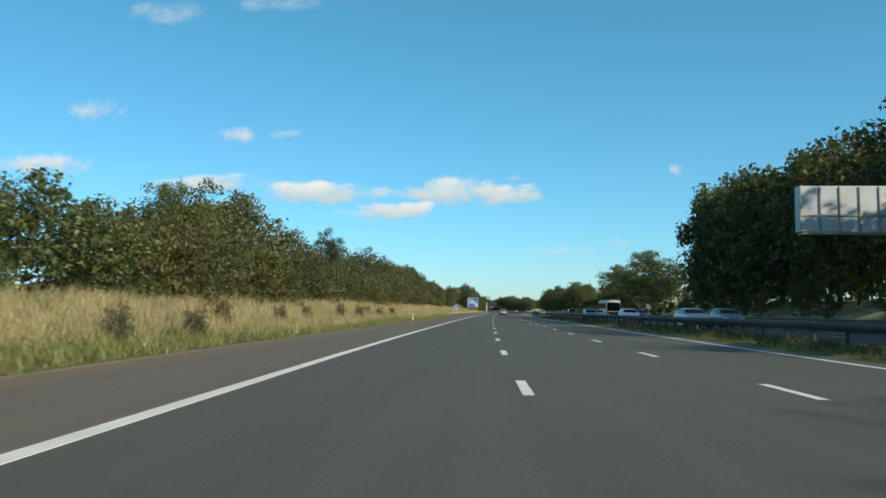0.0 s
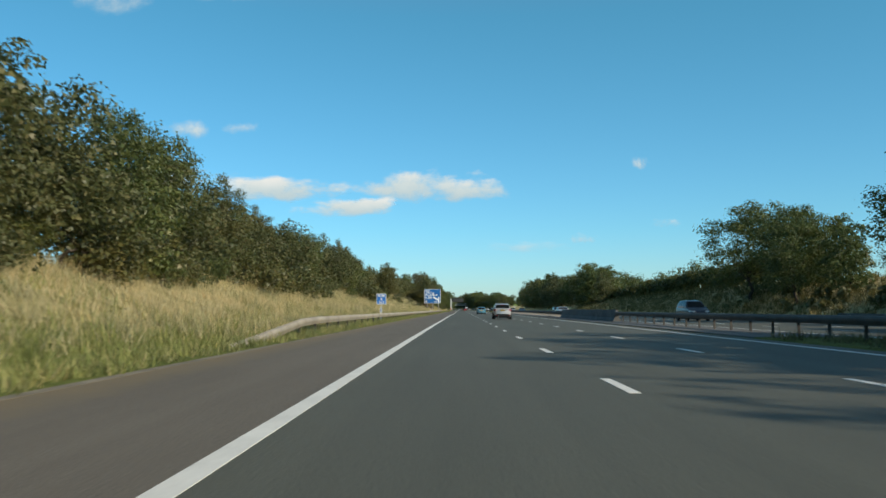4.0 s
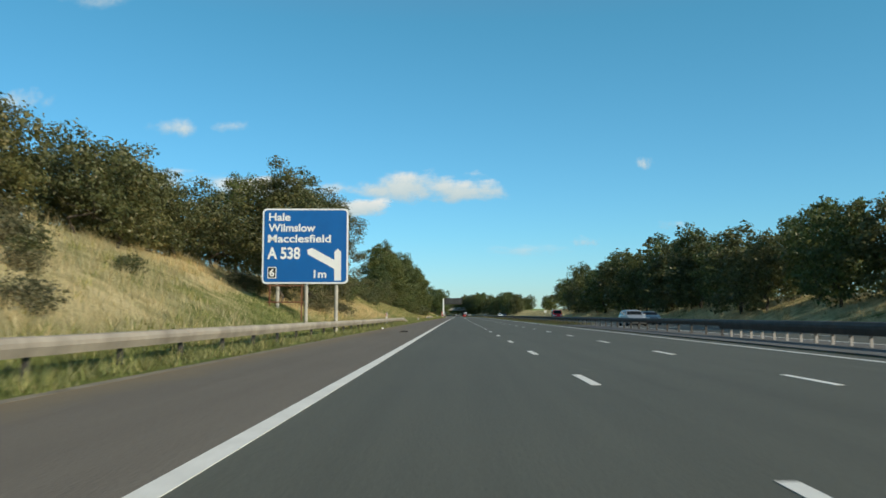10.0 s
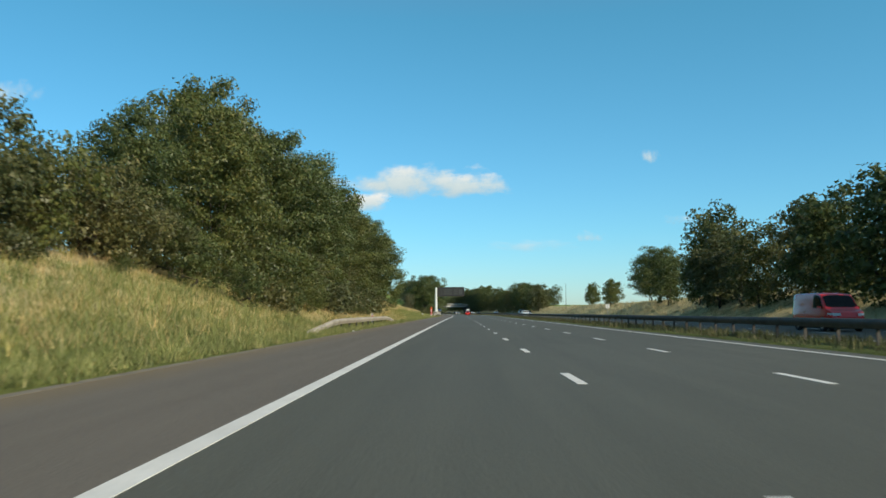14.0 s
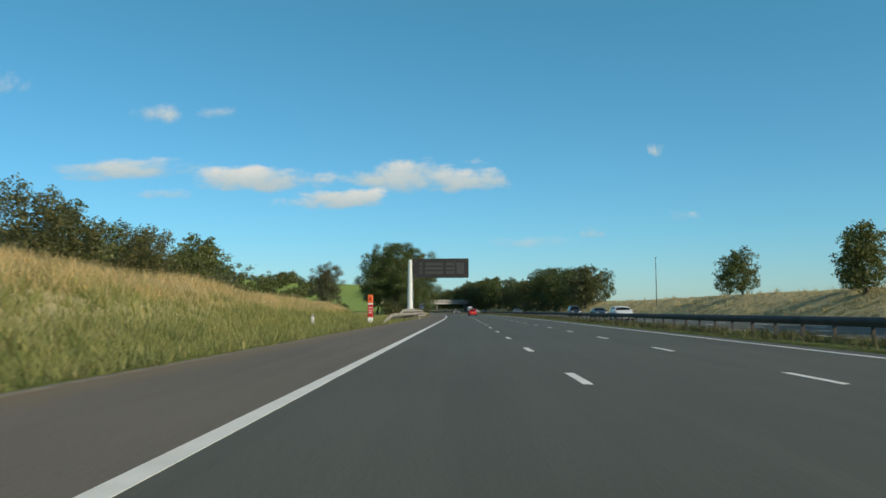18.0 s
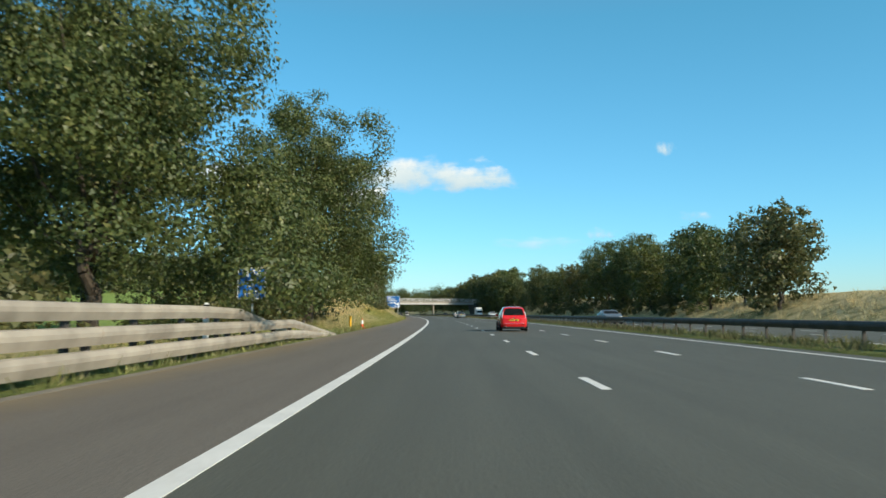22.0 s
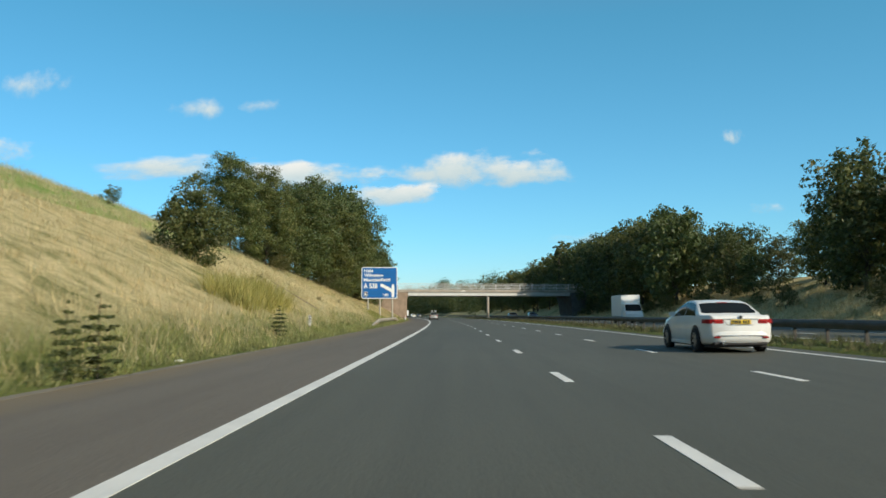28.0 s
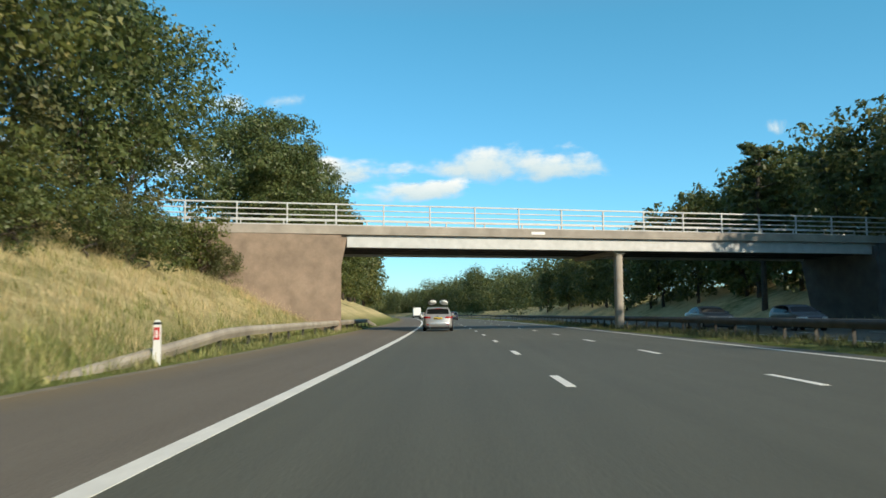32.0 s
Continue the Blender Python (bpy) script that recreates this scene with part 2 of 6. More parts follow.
M = {
    "asphalt": asphalt("asphalt", (0.074, 0.076, 0.060), (0.106, 0.108, 0.086), 0.78),
    "shoulder": asphalt("shoulder_asphalt", (0.116, 0.102, 0.083), (0.160, 0.142, 0.116), 0.9, True),
    "paint": plain("road_paint", (0.72, 0.71, 0.66), 0.65, vary=0.1, scale=1.2, fine=18, relief=0.2),
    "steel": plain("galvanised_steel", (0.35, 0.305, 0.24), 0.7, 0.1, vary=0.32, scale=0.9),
    "dark_steel": plain("dark_brown_steel", (0.082, 0.076, 0.068), 0.7, 0.3, vary=0.3, scale=1.5),
    "grey_paint": plain("grey_painted_steel", (0.50, 0.50, 0.48), 0.5, 0.1, vary=0.12, scale=2),
    "concrete": plain("concrete", (0.34, 0.30, 0.25), 0.9, vary=0.25, scale=0.7, relief=0.3, fine=25),
    "concrete_dark": plain("dark_concrete", (0.11, 0.11, 0.105), 0.9, vary=0.3, scale=0.9, relief=0.3, fine=25),
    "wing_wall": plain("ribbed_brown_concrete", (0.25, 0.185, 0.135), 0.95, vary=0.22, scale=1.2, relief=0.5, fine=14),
    "white": plain("white_plastic", (0.78, 0.78, 0.75), 0.5, vary=0.06, scale=4),
    "white_pole": plain("white_painted_steel", (0.72, 0.72, 0.68), 0.5, vary=0.08, scale=1.5),
    "blue": plain("blue_sign_face", (0.003, 0.108, 0.36), 0.45, vary=0.08, scale=0.8),
    "blue_small": plain("bright_blue_sign_face", (0.022, 0.17, 0.58), 0.45, vary=0.08, scale=0.8),
    "sign_white": plain("white_sign_face", (0.80, 0.80, 0.78), 0.45, vary=0.04, scale=1),
    "sign_back": plain("grey_sign_back", (0.42, 0.45, 0.46), 0.5, 0.3, vary=0.12, scale=1),
    "orange": plain("orange_panel", (0.85, 0.16, 0.03), 0.5, vary=0.05),
    "red": plain("red_plastic", (0.55, 0.02, 0.015), 0.45, vary=0.08),
    "cone_orange": plain("cone_orange", (0.75, 0.10, 0.02), 0.5, vary=0.08),
    "yellow": plain("yellow_plastic", (0.75, 0.42, 0.02), 0.5, vary=0.08),
    "black": plain("black_plastic", (0.012, 0.012, 0.013), 0.6, vary=0.2),
    "matrix": plain("matrix_panel", (0.022, 0.022, 0.021), 0.75, vary=0.2, scale=1),
    "matrix_cell": plain("matrix_cell", (0.048, 0.048, 0.045), 0.6, vary=0.25, scale=2),
    "rubber": plain("tyre_rubber", (0.016, 0.016, 0.016), 0.85, vary=0.2),
    "alloy": plain("alloy_wheel", (0.45, 0.45, 0.46), 0.35, 0.8, vary=0.08),
    "chrome": plain("chrome_trim", (0.75, 0.75, 0.76), 0.12, 1.0, vary=0.03),
    "glass": plain("dark_window_glass", (0.010, 0.012, 0.012), 0.06, vary=0.1),
    "plate": plain("yellow_number_plate", (0.86, 0.58, 0.03), 0.45, vary=0.03),
    "plate_white": plain("white_number_plate", (0.78, 0.78, 0.74), 0.45, vary=0.03),
    "lamp_red": plain("red_lamp_lens", (0.30, 0.008, 0.010), 0.5, vary=0.1),
    "lamp_clear": plain("clear_lamp_lens", (0.72, 0.74, 0.75), 0.12, vary=0.06, coat=0.6),
    "bark": plain("bark", (0.060, 0.047, 0.034), 0.95, vary=0.35, scale=3, relief=0.8, fine=20),
    "tyre_mark": plain("rubber_streak", (0.052, 0.049, 0.041), 0.85, vary=0.3, scale=1.5),
    "rust": plain("rusty_iron", (0.16, 0.07, 0.035), 0.9, vary=0.3, scale=5),
    "wood_post": plain("weathered_wood", (0.24, 0.19, 0.14), 0.9, vary=0.25, scale=4, relief=0.4),
    "post_wood": plain("pale_weathered_post", (0.42, 0.39, 0.33), 0.85, vary=0.2, scale=3, relief=0.2),
    "pale_steel": plain("pale_post_steel", (0.36, 0.34, 0.31), 0.6, 0.1, vary=0.15, scale=2),
    "litter": plain("white_litter", (0.75, 0.75, 0.72), 0.7, vary=0.08),
    "leaf": foliage("leaves_green", [(0, (0.070, 0.094, 0.030)), (0.5, (0.104, 0.130, 0.041)), (0.88, (0.144, 0.166, 0.055)), (1, (0.235, 0.228, 0.090))], 0.36),
    "leaf_olive": foliage("leaves_olive", [(0, (0.080, 0.092, 0.036)), (0.5, (0.116, 0.124, 0.050)), (0.88, (0.152, 0.152, 0.065)), (1, (0.225, 0.200, 0.100))], 0.38),
    "leaf_dark": foliage("leaves_dark", [(0, (0.060, 0.082, 0.029)), (0.6, (0.116, 0.134, 0.047)), (1, (0.185, 0.182, 0.066))], 0.42),
    "leaf_bronze": foliage("leaves_bronze", [(0, (0.090, 0.088, 0.046)), (0.5, (0.150, 0.143, 0.076)), (1, (0.24, 0.212, 0.128))], 0.45),
    "grass_dry": foliage("dry_grass", [(0, (0.50, 0.405, 0.23)), (0.35, (0.65, 0.54, 0.33)), (0.8, (0.75, 0.64, 0.42)), (1, (0.49, 0.42, 0.21))], 0.45, 0.8, (0.65, [(0, (0.17, 0.19, 0.06)), (0.6, (0.30, 0.29, 0.12)), (1, (0.48, 0.41, 0.21))])),
    "grass_green": foliage("green_grass", [(0, (0.180, 0.210, 0.070)), (0.5, (0.282, 0.312, 0.114)), (0.85, (0.396, 0.402, 0.174)), (1, (0.600, 0.516, 0.264))], 0.3, 0.8),
    "grass_dull": foliage("dull_reserve_grass", [(0, (0.09, 0.095, 0.045)), (0.5, (0.15, 0.15, 0.07)), (0.85, (0.22, 0.20, 0.11)), (1, (0.33, 0.28, 0.16))], 0.3, 0.8),
    "grass_mixed": foliage("mixed_verge_grass", [(0, (0.17, 0.18, 0.07)), (0.5, (0.27, 0.27, 0.115)), (0.85, (0.38, 0.355, 0.18)), (1, (0.53, 0.45, 0.25))], 0.3, 0.8),
    "reed": foliage("golden_reed", [(0, (0.36, 0.34, 0.10)), (0.6, (0.50, 0.44, 0.15)), (1, (0.60, 0.50, 0.22))], 0.4, 0.8),
    "meadow": meadow("meadow", [(0.11, 0.14, 0.04), (0.19, 0.21, 0.065)], [(0.52, 0.425, 0.225), (0.68, 0.565, 0.325)], 0.75),
    "pasture": meadow("pasture", [(0.21, 0.30, 0.075), (0.29, 0.38, 0.105)], [(0.29, 0.35, 0.11), (0.38, 0.40, 0.15)], -0.3),
    "dirt": plain("dusty_verge_soil", (0.18, 0.157, 0.118), 0.95, vary=0.3, scale=1.2, relief=0.5, fine=14),
}
M["glass"].node_tree.nodes["Principled BSDF"].inputs["Specular IOR Level"].default_value = 0.12
M["lamp_red"].node_tree.nodes["Principled BSDF"].inputs["Specular IOR Level"].default_value = 0.2


def paint(name, base, metal=0.7, rough=0.46):
    return plain(name, base, rough, metal, vary=0.05, scale=1.5, coat=0.5, fine=300)


# ---------------------------------------------------------------- the line of the road
# Heading (degrees, left positive) every 1.5 s at 29.3 m/s, and the track's offset from the first lane line every 2 s.
SPEED = 29.3
HEAD = [2.906, 1.922, 1.002, 0.343, 0.057, 0.159, 0.139, 0.125, 0.185, 0.172, 0.206, 0.146, 0.13, 0.227, 0.409, 0.898, 1.681, 2.769, 3.894, 4.714, 5.309, 6.265, 7.512, 8.682, 9.853]
HEAD += [10.9, 11.9, 12.9, 15.2, 18.6, 22.5, 26.5, 30.5, 34.0, 37.0, 39.0]
SIDE = [-0.76, -1.82, -2.22, -2.17, -2.04, -2.08, -1.93, -1.8, -1.8, -1.81, -1.96, -2.16, -1.98, -1.87, -1.79, -1.8, -1.73, -1.73, -1.73]


def spline(step, vals, x):
    v = np.array(vals)
    q = np.clip(np.asarray(x, float) / step, 0, len(v) - 1.001)
    i = q.astype(int)
    f = q - i
    g = lambda j: v[np.clip(j, 0, len(v) - 1)]
    a, b, c, d = g(i - 1), g(i), g(i + 1), g(i + 2)
    return 0.5 * (2 * b + (c - a) * f + (2 * a - 5 * b + 4 * c - d) * f ** 2 + (3 * b - a - 3 * c + d) * f ** 3)


S_ = np.arange(0, 5000, 2.0)
psi_ = np.radians(spline(1.5, HEAD, S_ / SPEED))
px_ = np.concatenate([[0], np.cumsum(-np.sin((psi_[1:] + psi_[:-1]) / 2) * 2)])
py_ = np.concatenate([[0], np.cumsum(np.cos((psi_[1:] + psi_[:-1]) / 2) * 2)])
lat_ = spline(2.0, SIDE, S_ / SPEED)
RX, RY = px_ - np.cos(psi_) * lat_, py_ - np.sin(psi_) * lat_
back = np.arange(-700, 0, 2.0)
d0 = np.array([RX[20] - RX[0], RY[20] - RY[0]]) / 40
RX = np.concatenate([RX[0] + back * d0[0], RX])
RY = np.concatenate([RY[0] + back * d0[1], RY])
S_ = np.concatenate([back, S_])
ker = np.ones(15) / 15
RX[7:-7], RY[7:-7] = np.convolve(RX, ker, "valid"), np.convolve(RY, ker, "valid")
TH_ = np.arctan2(-np.gradient(RX), np.gradient(RY))


def line(s, u):
    """World x, y of chainage s, u metres to the right of the first lane line."""
    th = np.interp(s, S_, TH_)
    return np.interp(s, S_, RX) + np.cos(th) * u, np.interp(s, S_, RY) + np.sin(th) * u


def heading(s):
    return math.degrees(float(np.interp(s, S_, TH_)))


def spot(s, u, z=0.0, turn=0.0):
    """Pose on the road's line: y along the traffic."""
    x, y = line(s, u)
    return pose(float(x), float(y), z, 0, 0, heading(s) + turn)


# Height of the cutting's edge on either side, by chainage.
LEFT_H = ([-700, -20, 30, 80, 130, 180, 225, 270, 325, 350, 395, 440, 490, 520, 560, 592, 600, 690, 715, 750, 790, 830, 850, 900, 930, 960, 990, 1040, 1200, 1500],
          [1.0, 0.9, 1.0, 1.45, 2.1, 3.5, 4.6, 5.2, 5.0, 4.2, 4.4, 3.2, 2.6, 3.4, 2.4, 1.2, 0.3, 0.2, 1.0, 3.2, 5.2, 9.4, 12.0, 11.2, 8.0, 6.6, 7.4, 5.0, 2.0, 1.0])
RIGHT_H = ([-700, 0, 120, 170, 230, 320, 420, 480, 540, 600, 660, 720, 770, 850, 930, 1000, 1100, 1300],
           [2, 2.5, 2.5, 3.4, 5.0, 3.4, 3.0, 3.4, 3.6, 3.2, 3.2, 3.2, 3.6, 5.0, 5.6, 6.6, 4.0, 2.0])


def sstep(x):
    x = np.clip(x, 0, 1)
    return x * x * (3 - 2 * x)


def ground(s, u):
    """Height of the land at chainage s and offset u."""
    s, u = np.asarray(s, float), np.asarray(u, float)
    hl, hr = np.interp(s, *LEFT_H), np.interp(s, *RIGHT_H)
    a, b = -u - 9.0, u - 28.4
    zl = hl * np.clip(a / (2.0 * hl + 1.2), 0, 1) ** 0.92 + 0.012 * np.clip(a - 2 * hl, 0, 60)
    zr = hr * np.clip(b / (2.1 * hr + 1.2), 0, 1) ** 0.92
    hill = 12.5 * sstep((-u - 55) / 130) * sstep((s - 560) / 120) * sstep((2100 - s) / 500)
    rough = 0.16 * np.sin(s * 0.31 + u * 0.7) * np.sin(u * 0.45 - s * 0.13) * np.clip(np.maximum(a, b) / 3, 0, 1)
    z = np.where(u < 0, zl + hill, zr) + rough
    edge = np.where(u < -7.5, -0.02 + 0.08 * np.clip((-u - 7.5) / 0.8, 0, 1), 0)
    mid = np.where((u > 8.2) & (u < 12.0), 0.05, 0.0)
    under = np.where(((u >= -7.5) & (u <= 8.2)) | ((u >= 12.0) & (u <= 27.0)), -0.06, 0.0)
    return z + edge + mid + under


def gz(s, u):
    return float(ground(s, u))


# ---------------------------------------------------------------- building helpers
def mesh_of(name, verts, faces, mat=None, smooth=False, uvs=None):
    me = bpy.data.meshes.new(name)
    me.from_pydata([tuple(v) for v in verts], [], [tuple(f) for f in faces])
    if uvs is not None:
        lay = me.uv_layers.new(name="UVMap")
        idx = np.empty(len(me.loops), dtype=np.int32)
        me.loops.foreach_get("vertex_index", idx)
        lay.data.foreach_set("uv", np.asarray(uvs, dtype=np.float32)[idx].ravel())
    if smooth:
        me.polygons.foreach_set("use_smooth", [True] * len(me.polygons))
    if mat:
        me.materials.append(mat)
    return me


def part(name, bm, material, parent, label="", smooth=False):
    """Links a bmesh as one mesh object under a thing or part."""
    me = bpy.data.meshes.new(name)
    bm.to_mesh(me)
    bm.free()
    me.materials.append(material)
    if smooth:
        me.polygons.foreach_set("use_smooth", [True] * len(me.polygons))
        me.set_sharp_from_angle(angle=radians(38))
    ob = new(name, me)
    ob.parent = parent
    if label:
        tagged(ob, label)
    return ob


def sub(name, me, parent, m=None, label=""):
    """Links ready mesh data under a parent."""
    ob = new(name, me)
    ob.parent = parent
    if m is not None:
        ob.matrix_basis = m
    if label:
        tagged(ob, label)
    return ob


def box(x0, x1, y0, y1, z0, z1, bev=0.0, bm=None):
    b = bm or bmesh.new()
    r = bmesh.ops.create_cube(b, size=1.0, matrix=Matrix.Translation(((x0 + x1) / 2, (y0 + y1) / 2, (z0 + z1) / 2)) @ Matrix.Diagonal((x1 - x0, y1 - y0, z1 - z0, 1)))
    if bev:
        es = list({e for v in r["verts"] for e in v.link_edges})
        bmesh.ops.bevel(b, geom=es, offset=bev, segments=2, affect="EDGES", profile=0.5)
    return b


def rod(p, q, r0, r1=None, seg=10, bm=None):
    b = bm or bmesh.new()
    p, q = Vector(p), Vector(q)
    m = Matrix.Translation((p + q) / 2) @ (q - p).to_track_quat("Z", "Y").to_matrix().to_4x4()
    bmesh.ops.create_cone(b, cap_ends=True, segments=seg, radius1=r0, radius2=r0 if r1 is None else r1, depth=(q - p).length, matrix=m)
    return b


def slab(pts, t, bev=0.0):
    """Flat plate from an outline in x, z, of thickness t in y."""
    b = bmesh.new()
    f = b.faces.new([b.verts.new((x, 0, z)) for x, z in pts])
    r = bmesh.ops.extrude_face_region(b, geom=[f])
    bmesh.ops.translate(b, verts=[v for v in r["geom"] if isinstance(v, bmesh.types.BMVert)], vec=(0, t, 0))
    bmesh.ops.recalc_face_normals(b, faces=b.faces)
    return b


def rounded(w, h, r, x0=0.0, z0=0.0, seg=5):
    out = []
    for cx, cz, a0 in ((w / 2 - r, h / 2 - r, 0), (-w / 2 + r, h / 2 - r, 90), (-w / 2 + r, -h / 2 + r, 180), (w / 2 - r, -h / 2 + r, 270)):
        for k in range(seg + 1):
            a = radians(a0 + 90 * k / seg)
            out.append((x0 + cx + r * math.cos(a), z0 + cz + r * math.sin(a)))
    return out


def loft(rings, caps=True, closed=True):
    b = bmesh.new()
    vs = [[b.verts.new(p) for p in r] for r in rings]
    n = len(rings[0])
    for r0, r1 in zip(vs, vs[1:]):
        for i in range(n if closed else n - 1):
            j = (i + 1) % n
            b.faces.new((r0[i], r0[j], r1[j], r1[i]))
    if caps:
        b.faces.new(vs[0])
        b.faces.new(vs[-1])
    bmesh.ops.recalc_face_normals(b, faces=b.faces)
    return b


def thing(name, m, label, category, group="", kind=""):
    ob = new(name)
    ob.empty_display_size = 0.2
    ob.matrix_world = m
    return tagged(ob, label, category, group, kind)


def strip(name, s0, s1, u0, u1, z0, z1, mat, step=6.0, parent=None):
    """A ribbon of road surface or paint along the road's line, with sides."""
    ss = np.arange(s0, s1 + step * 0.5, step) if s1 - s0 > step else np.array([s0, s1])
    verts, uvs, faces = [], [], []
    for s in ss:
        for u, z in ((u0, z0), (u0, z1), (u1, z1), (u1, z0)):
            x, y = line(s, u)
            verts.append((x, y, z))
            uvs.append((u, s))
    for i in range(len(ss) - 1):
        a, b = 4 * i, 4 * i + 4
        for k in range(3):
            faces.append((a + k, a + k + 1, b + k + 1, b + k))
    e = 4 * (len(ss) - 1)
    faces += [(3, 2, 1, 0), (e, e + 1, e + 2, e + 3)]
    ob = new(name, mesh_of(name, verts, faces, mat, uvs=uvs))
    ob.parent = parent
    return ob


def lettering(body, size, x, z, y, mat, parent, align="LEFT", name="lettering", wide=0.0, tall=0.0, bold=0.012):
    """Raised letters; wide and tall, where given, are the width and height that the words fill."""
    cu = bpy.data.curves.new(name, "FONT")
    cu.body, cu.size, cu.align_x, cu.extrude, cu.offset = body, size, align, 0.004, size * bold
    tmp = new(name, cu)
    bpy.context.view_layer.update()
    me = bpy.data.meshes.new_from_object(tmp.evaluated_get(bpy.context.evaluated_depsgraph_get()))
    bpy.data.objects.remove(tmp)
    if wide:
        xs, zs = [v.co.x for v in me.vertices], [v.co.y for v in me.vertices]
        me.transform(Matrix.Diagonal((wide / (max(xs) - min(xs)), tall / max(zs), 1, 1)) @ Matrix.Translation((-min(xs) if align == "LEFT" else 0, 0, 0)))
    me.materials.clear()
    me.materials.append(mat)
    return sub(name, me, parent, pose(x, y, z, 90, 0, 0))


# ---------------------------------------------------------------- land and road
us = [-2600, -1300, -700, -420, -320, -250, -190, -150, -115, -85, -62, -48, -39, -33, -28.5, -25.5, -23, -21.3, -19.6, -18, -16.5, -15, -13.6, -12.3, -11.2, -10.3, -9.6, -9.0, -8.4,
      -7.9, -7.52, -7.4, -3, 3, 8.1, 8.25, 9, 10.1, 11.2, 11.95, 12.1, 17, 22, 26.9, 27.1, 28.4, 29.6, 31, 32.5, 34, 36, 38.5, 42, 48, 60, 80, 115, 170, 260, 420, 800, 1500, 2600]
ss = list(np.arange(-700, -60, 40.0)) + list(np.arange(-60, 1080, 5.0)) + list(np.arange(1080, 1600, 20.0)) + list(np.arange(1600, 4701, 100.0))
UU, SS = np.meshgrid(np.array(us), np.array(ss))
X, Y = line(SS, UU)
Z = ground(SS, UU)
nu = len(us)
quads = [(i * nu + j, i * nu + j + 1, (i + 1) * nu + j + 1, (i + 1) * nu + j) for i in range(len(ss) - 1) for j in range(nu - 1)]
land = mesh_of("ground", np.stack([X.ravel(), Y.ravel(), Z.ravel()], 1), quads, M["meadow"], True, np.stack([UU.ravel(), SS.ravel()], 1))
land.materials.append(M["pasture"])
for f, (i, j) in zip(land.polygons, ((i, j) for i in range(len(ss) - 1) for j in range(nu - 1))):
    if us[j] < -23 and 585 < ss[i] < 1500 or us[j] < -14.5 and 598 < ss[i] < 742 or us[j] > 45 or us[j] < -36:
        f.material_index = 1
tagged(new("ground", land), "rough grass verges, banks and green fields", "ground", kind="structure")

S0, S1 = -300, 2600
road = tagged(strip("road", S0, S1, -3.9, 8.3, -0.1, 0.0, M["asphalt"], 8), "three-lane grey asphalt motorway carriageway", "road", kind="structure")
shoulder = tagged(strip("hard_shoulder", S0, S1, -7.55, -3.9, -0.1, -0.002, M["shoulder"], 8), "brown-grey asphalt hard shoulder", "road", kind="structure")
road_far = tagged(strip("road_opposite", S0, S1, 11.95, 27.05, -0.1, 0.0, M["asphalt"], 8), "opposite asphalt carriageway beyond the barrier", "road", kind="structure")
strip("edge_line", S0, 1500, -4.0, -3.79, -0.01, 0.006, M["paint"], 6, road)
strip("edge_line", S0, 1500, 7.25, 7.42, -0.01, 0.006, M["paint"], 6, road)
strip("edge_line", S0, 1500, 12.6, 12.8, -0.01, 0.006, M["paint"], 6, road_far)
strip("edge_line", S0, 1500, 23.7, 23.9, -0.01, 0.006, M["paint"], 6, road_far)
tagged(strip("verge_soil", -60, 1060, -8.1, -7.52, -0.12, 0.004, M["dirt"], 6), "dusty pale soil margin beside the hard shoulder", "ground", kind="structure")
tagged(strip("central_paving", 145, 372, 8.2, 11.95, -0.1, 0.055, M["concrete_dark"], 6), "dark grey paved strip between the carriageways", "pavement", kind="structure")


def dash_shift(s):
    return float(np.interp(s, [0, 268, 300, 825, 832, 900, 960], [0.9, 1.2, -1.2, -1.6, -4.4, -4.5, -5.2]))


for k in range(-8, 125):
    for u, host in ((0.0, road), (3.62, road), (16.3, road_far), (20.0, road_far)):
        s = 9.0 * k + dash_shift(9.0 * k)
        strip("lane_dash", s, s + 2.0, u - 0.075, u + 0.075, -0.01, 0.006, M["paint"], 6, host)


def tyre_mark(s0, u0, s1, u1, w):
    """A thin dark rubber streak across the hard shoulder."""
    v, f = [], []
    for k in range(9):
        q = k / 8
        s, u = s0 + (s1 - s0) * q, u0 + (u1 - u0) * q + 0.05 * math.sin(3 * q)
        for du in (-w, w):
            x, y = line(s, u + du * (0.4 + 0.6 * math.sin(math.pi * min(1, q + 0.1))))
            v.append((float(x), float(y), 0.003))
    f = [(2 * k, 2 * k + 1, 2 * k + 3, 2 * k + 2) for k in range(8)]
    new("tyre_mark", mesh_of("tyre_mark", v, f, M["tyre_mark"])).parent = shoulder


for a in ((625.0, -4.75, 632.0, -6.0), (625.0, -4.15, 632.5, -5.55)):
    tyre_mark(*a, 0.045)

# ---------------------------------------------------------------- bridge
BR = 985.2                                  # chainage at the lane line; the deck runs slightly askew
x0, y0 = line(BR, 0.0)
bridge = thing("road_bridge", pose(float(x0), float(y0), 0, 0, 0, heading(BR) + 12.9), "concrete and grey steel road bridge over the motorway", "bridge")
LB, RB = -7.9, 28.9
part("deck", box(-34, 62, 0.25, 7.6, 5.6, 6.0), M["concrete"], bridge)
part("edge_beam", box(-34, 62, -0.1, 0.25, 5.8, 6.33, 0.03), M["concrete"], bridge, "weathered concrete parapet edge")
part("girder", box(LB, RB, 0.12, 0.42, 5.05, 5.8, 0.02), M["grey_paint"], bridge, "grey painted steel girder")
part("girder", box(LB, RB, 7.2, 7.5, 5.05, 5.8, 0.02), M["grey_paint"], bridge, "grey painted steel girder")
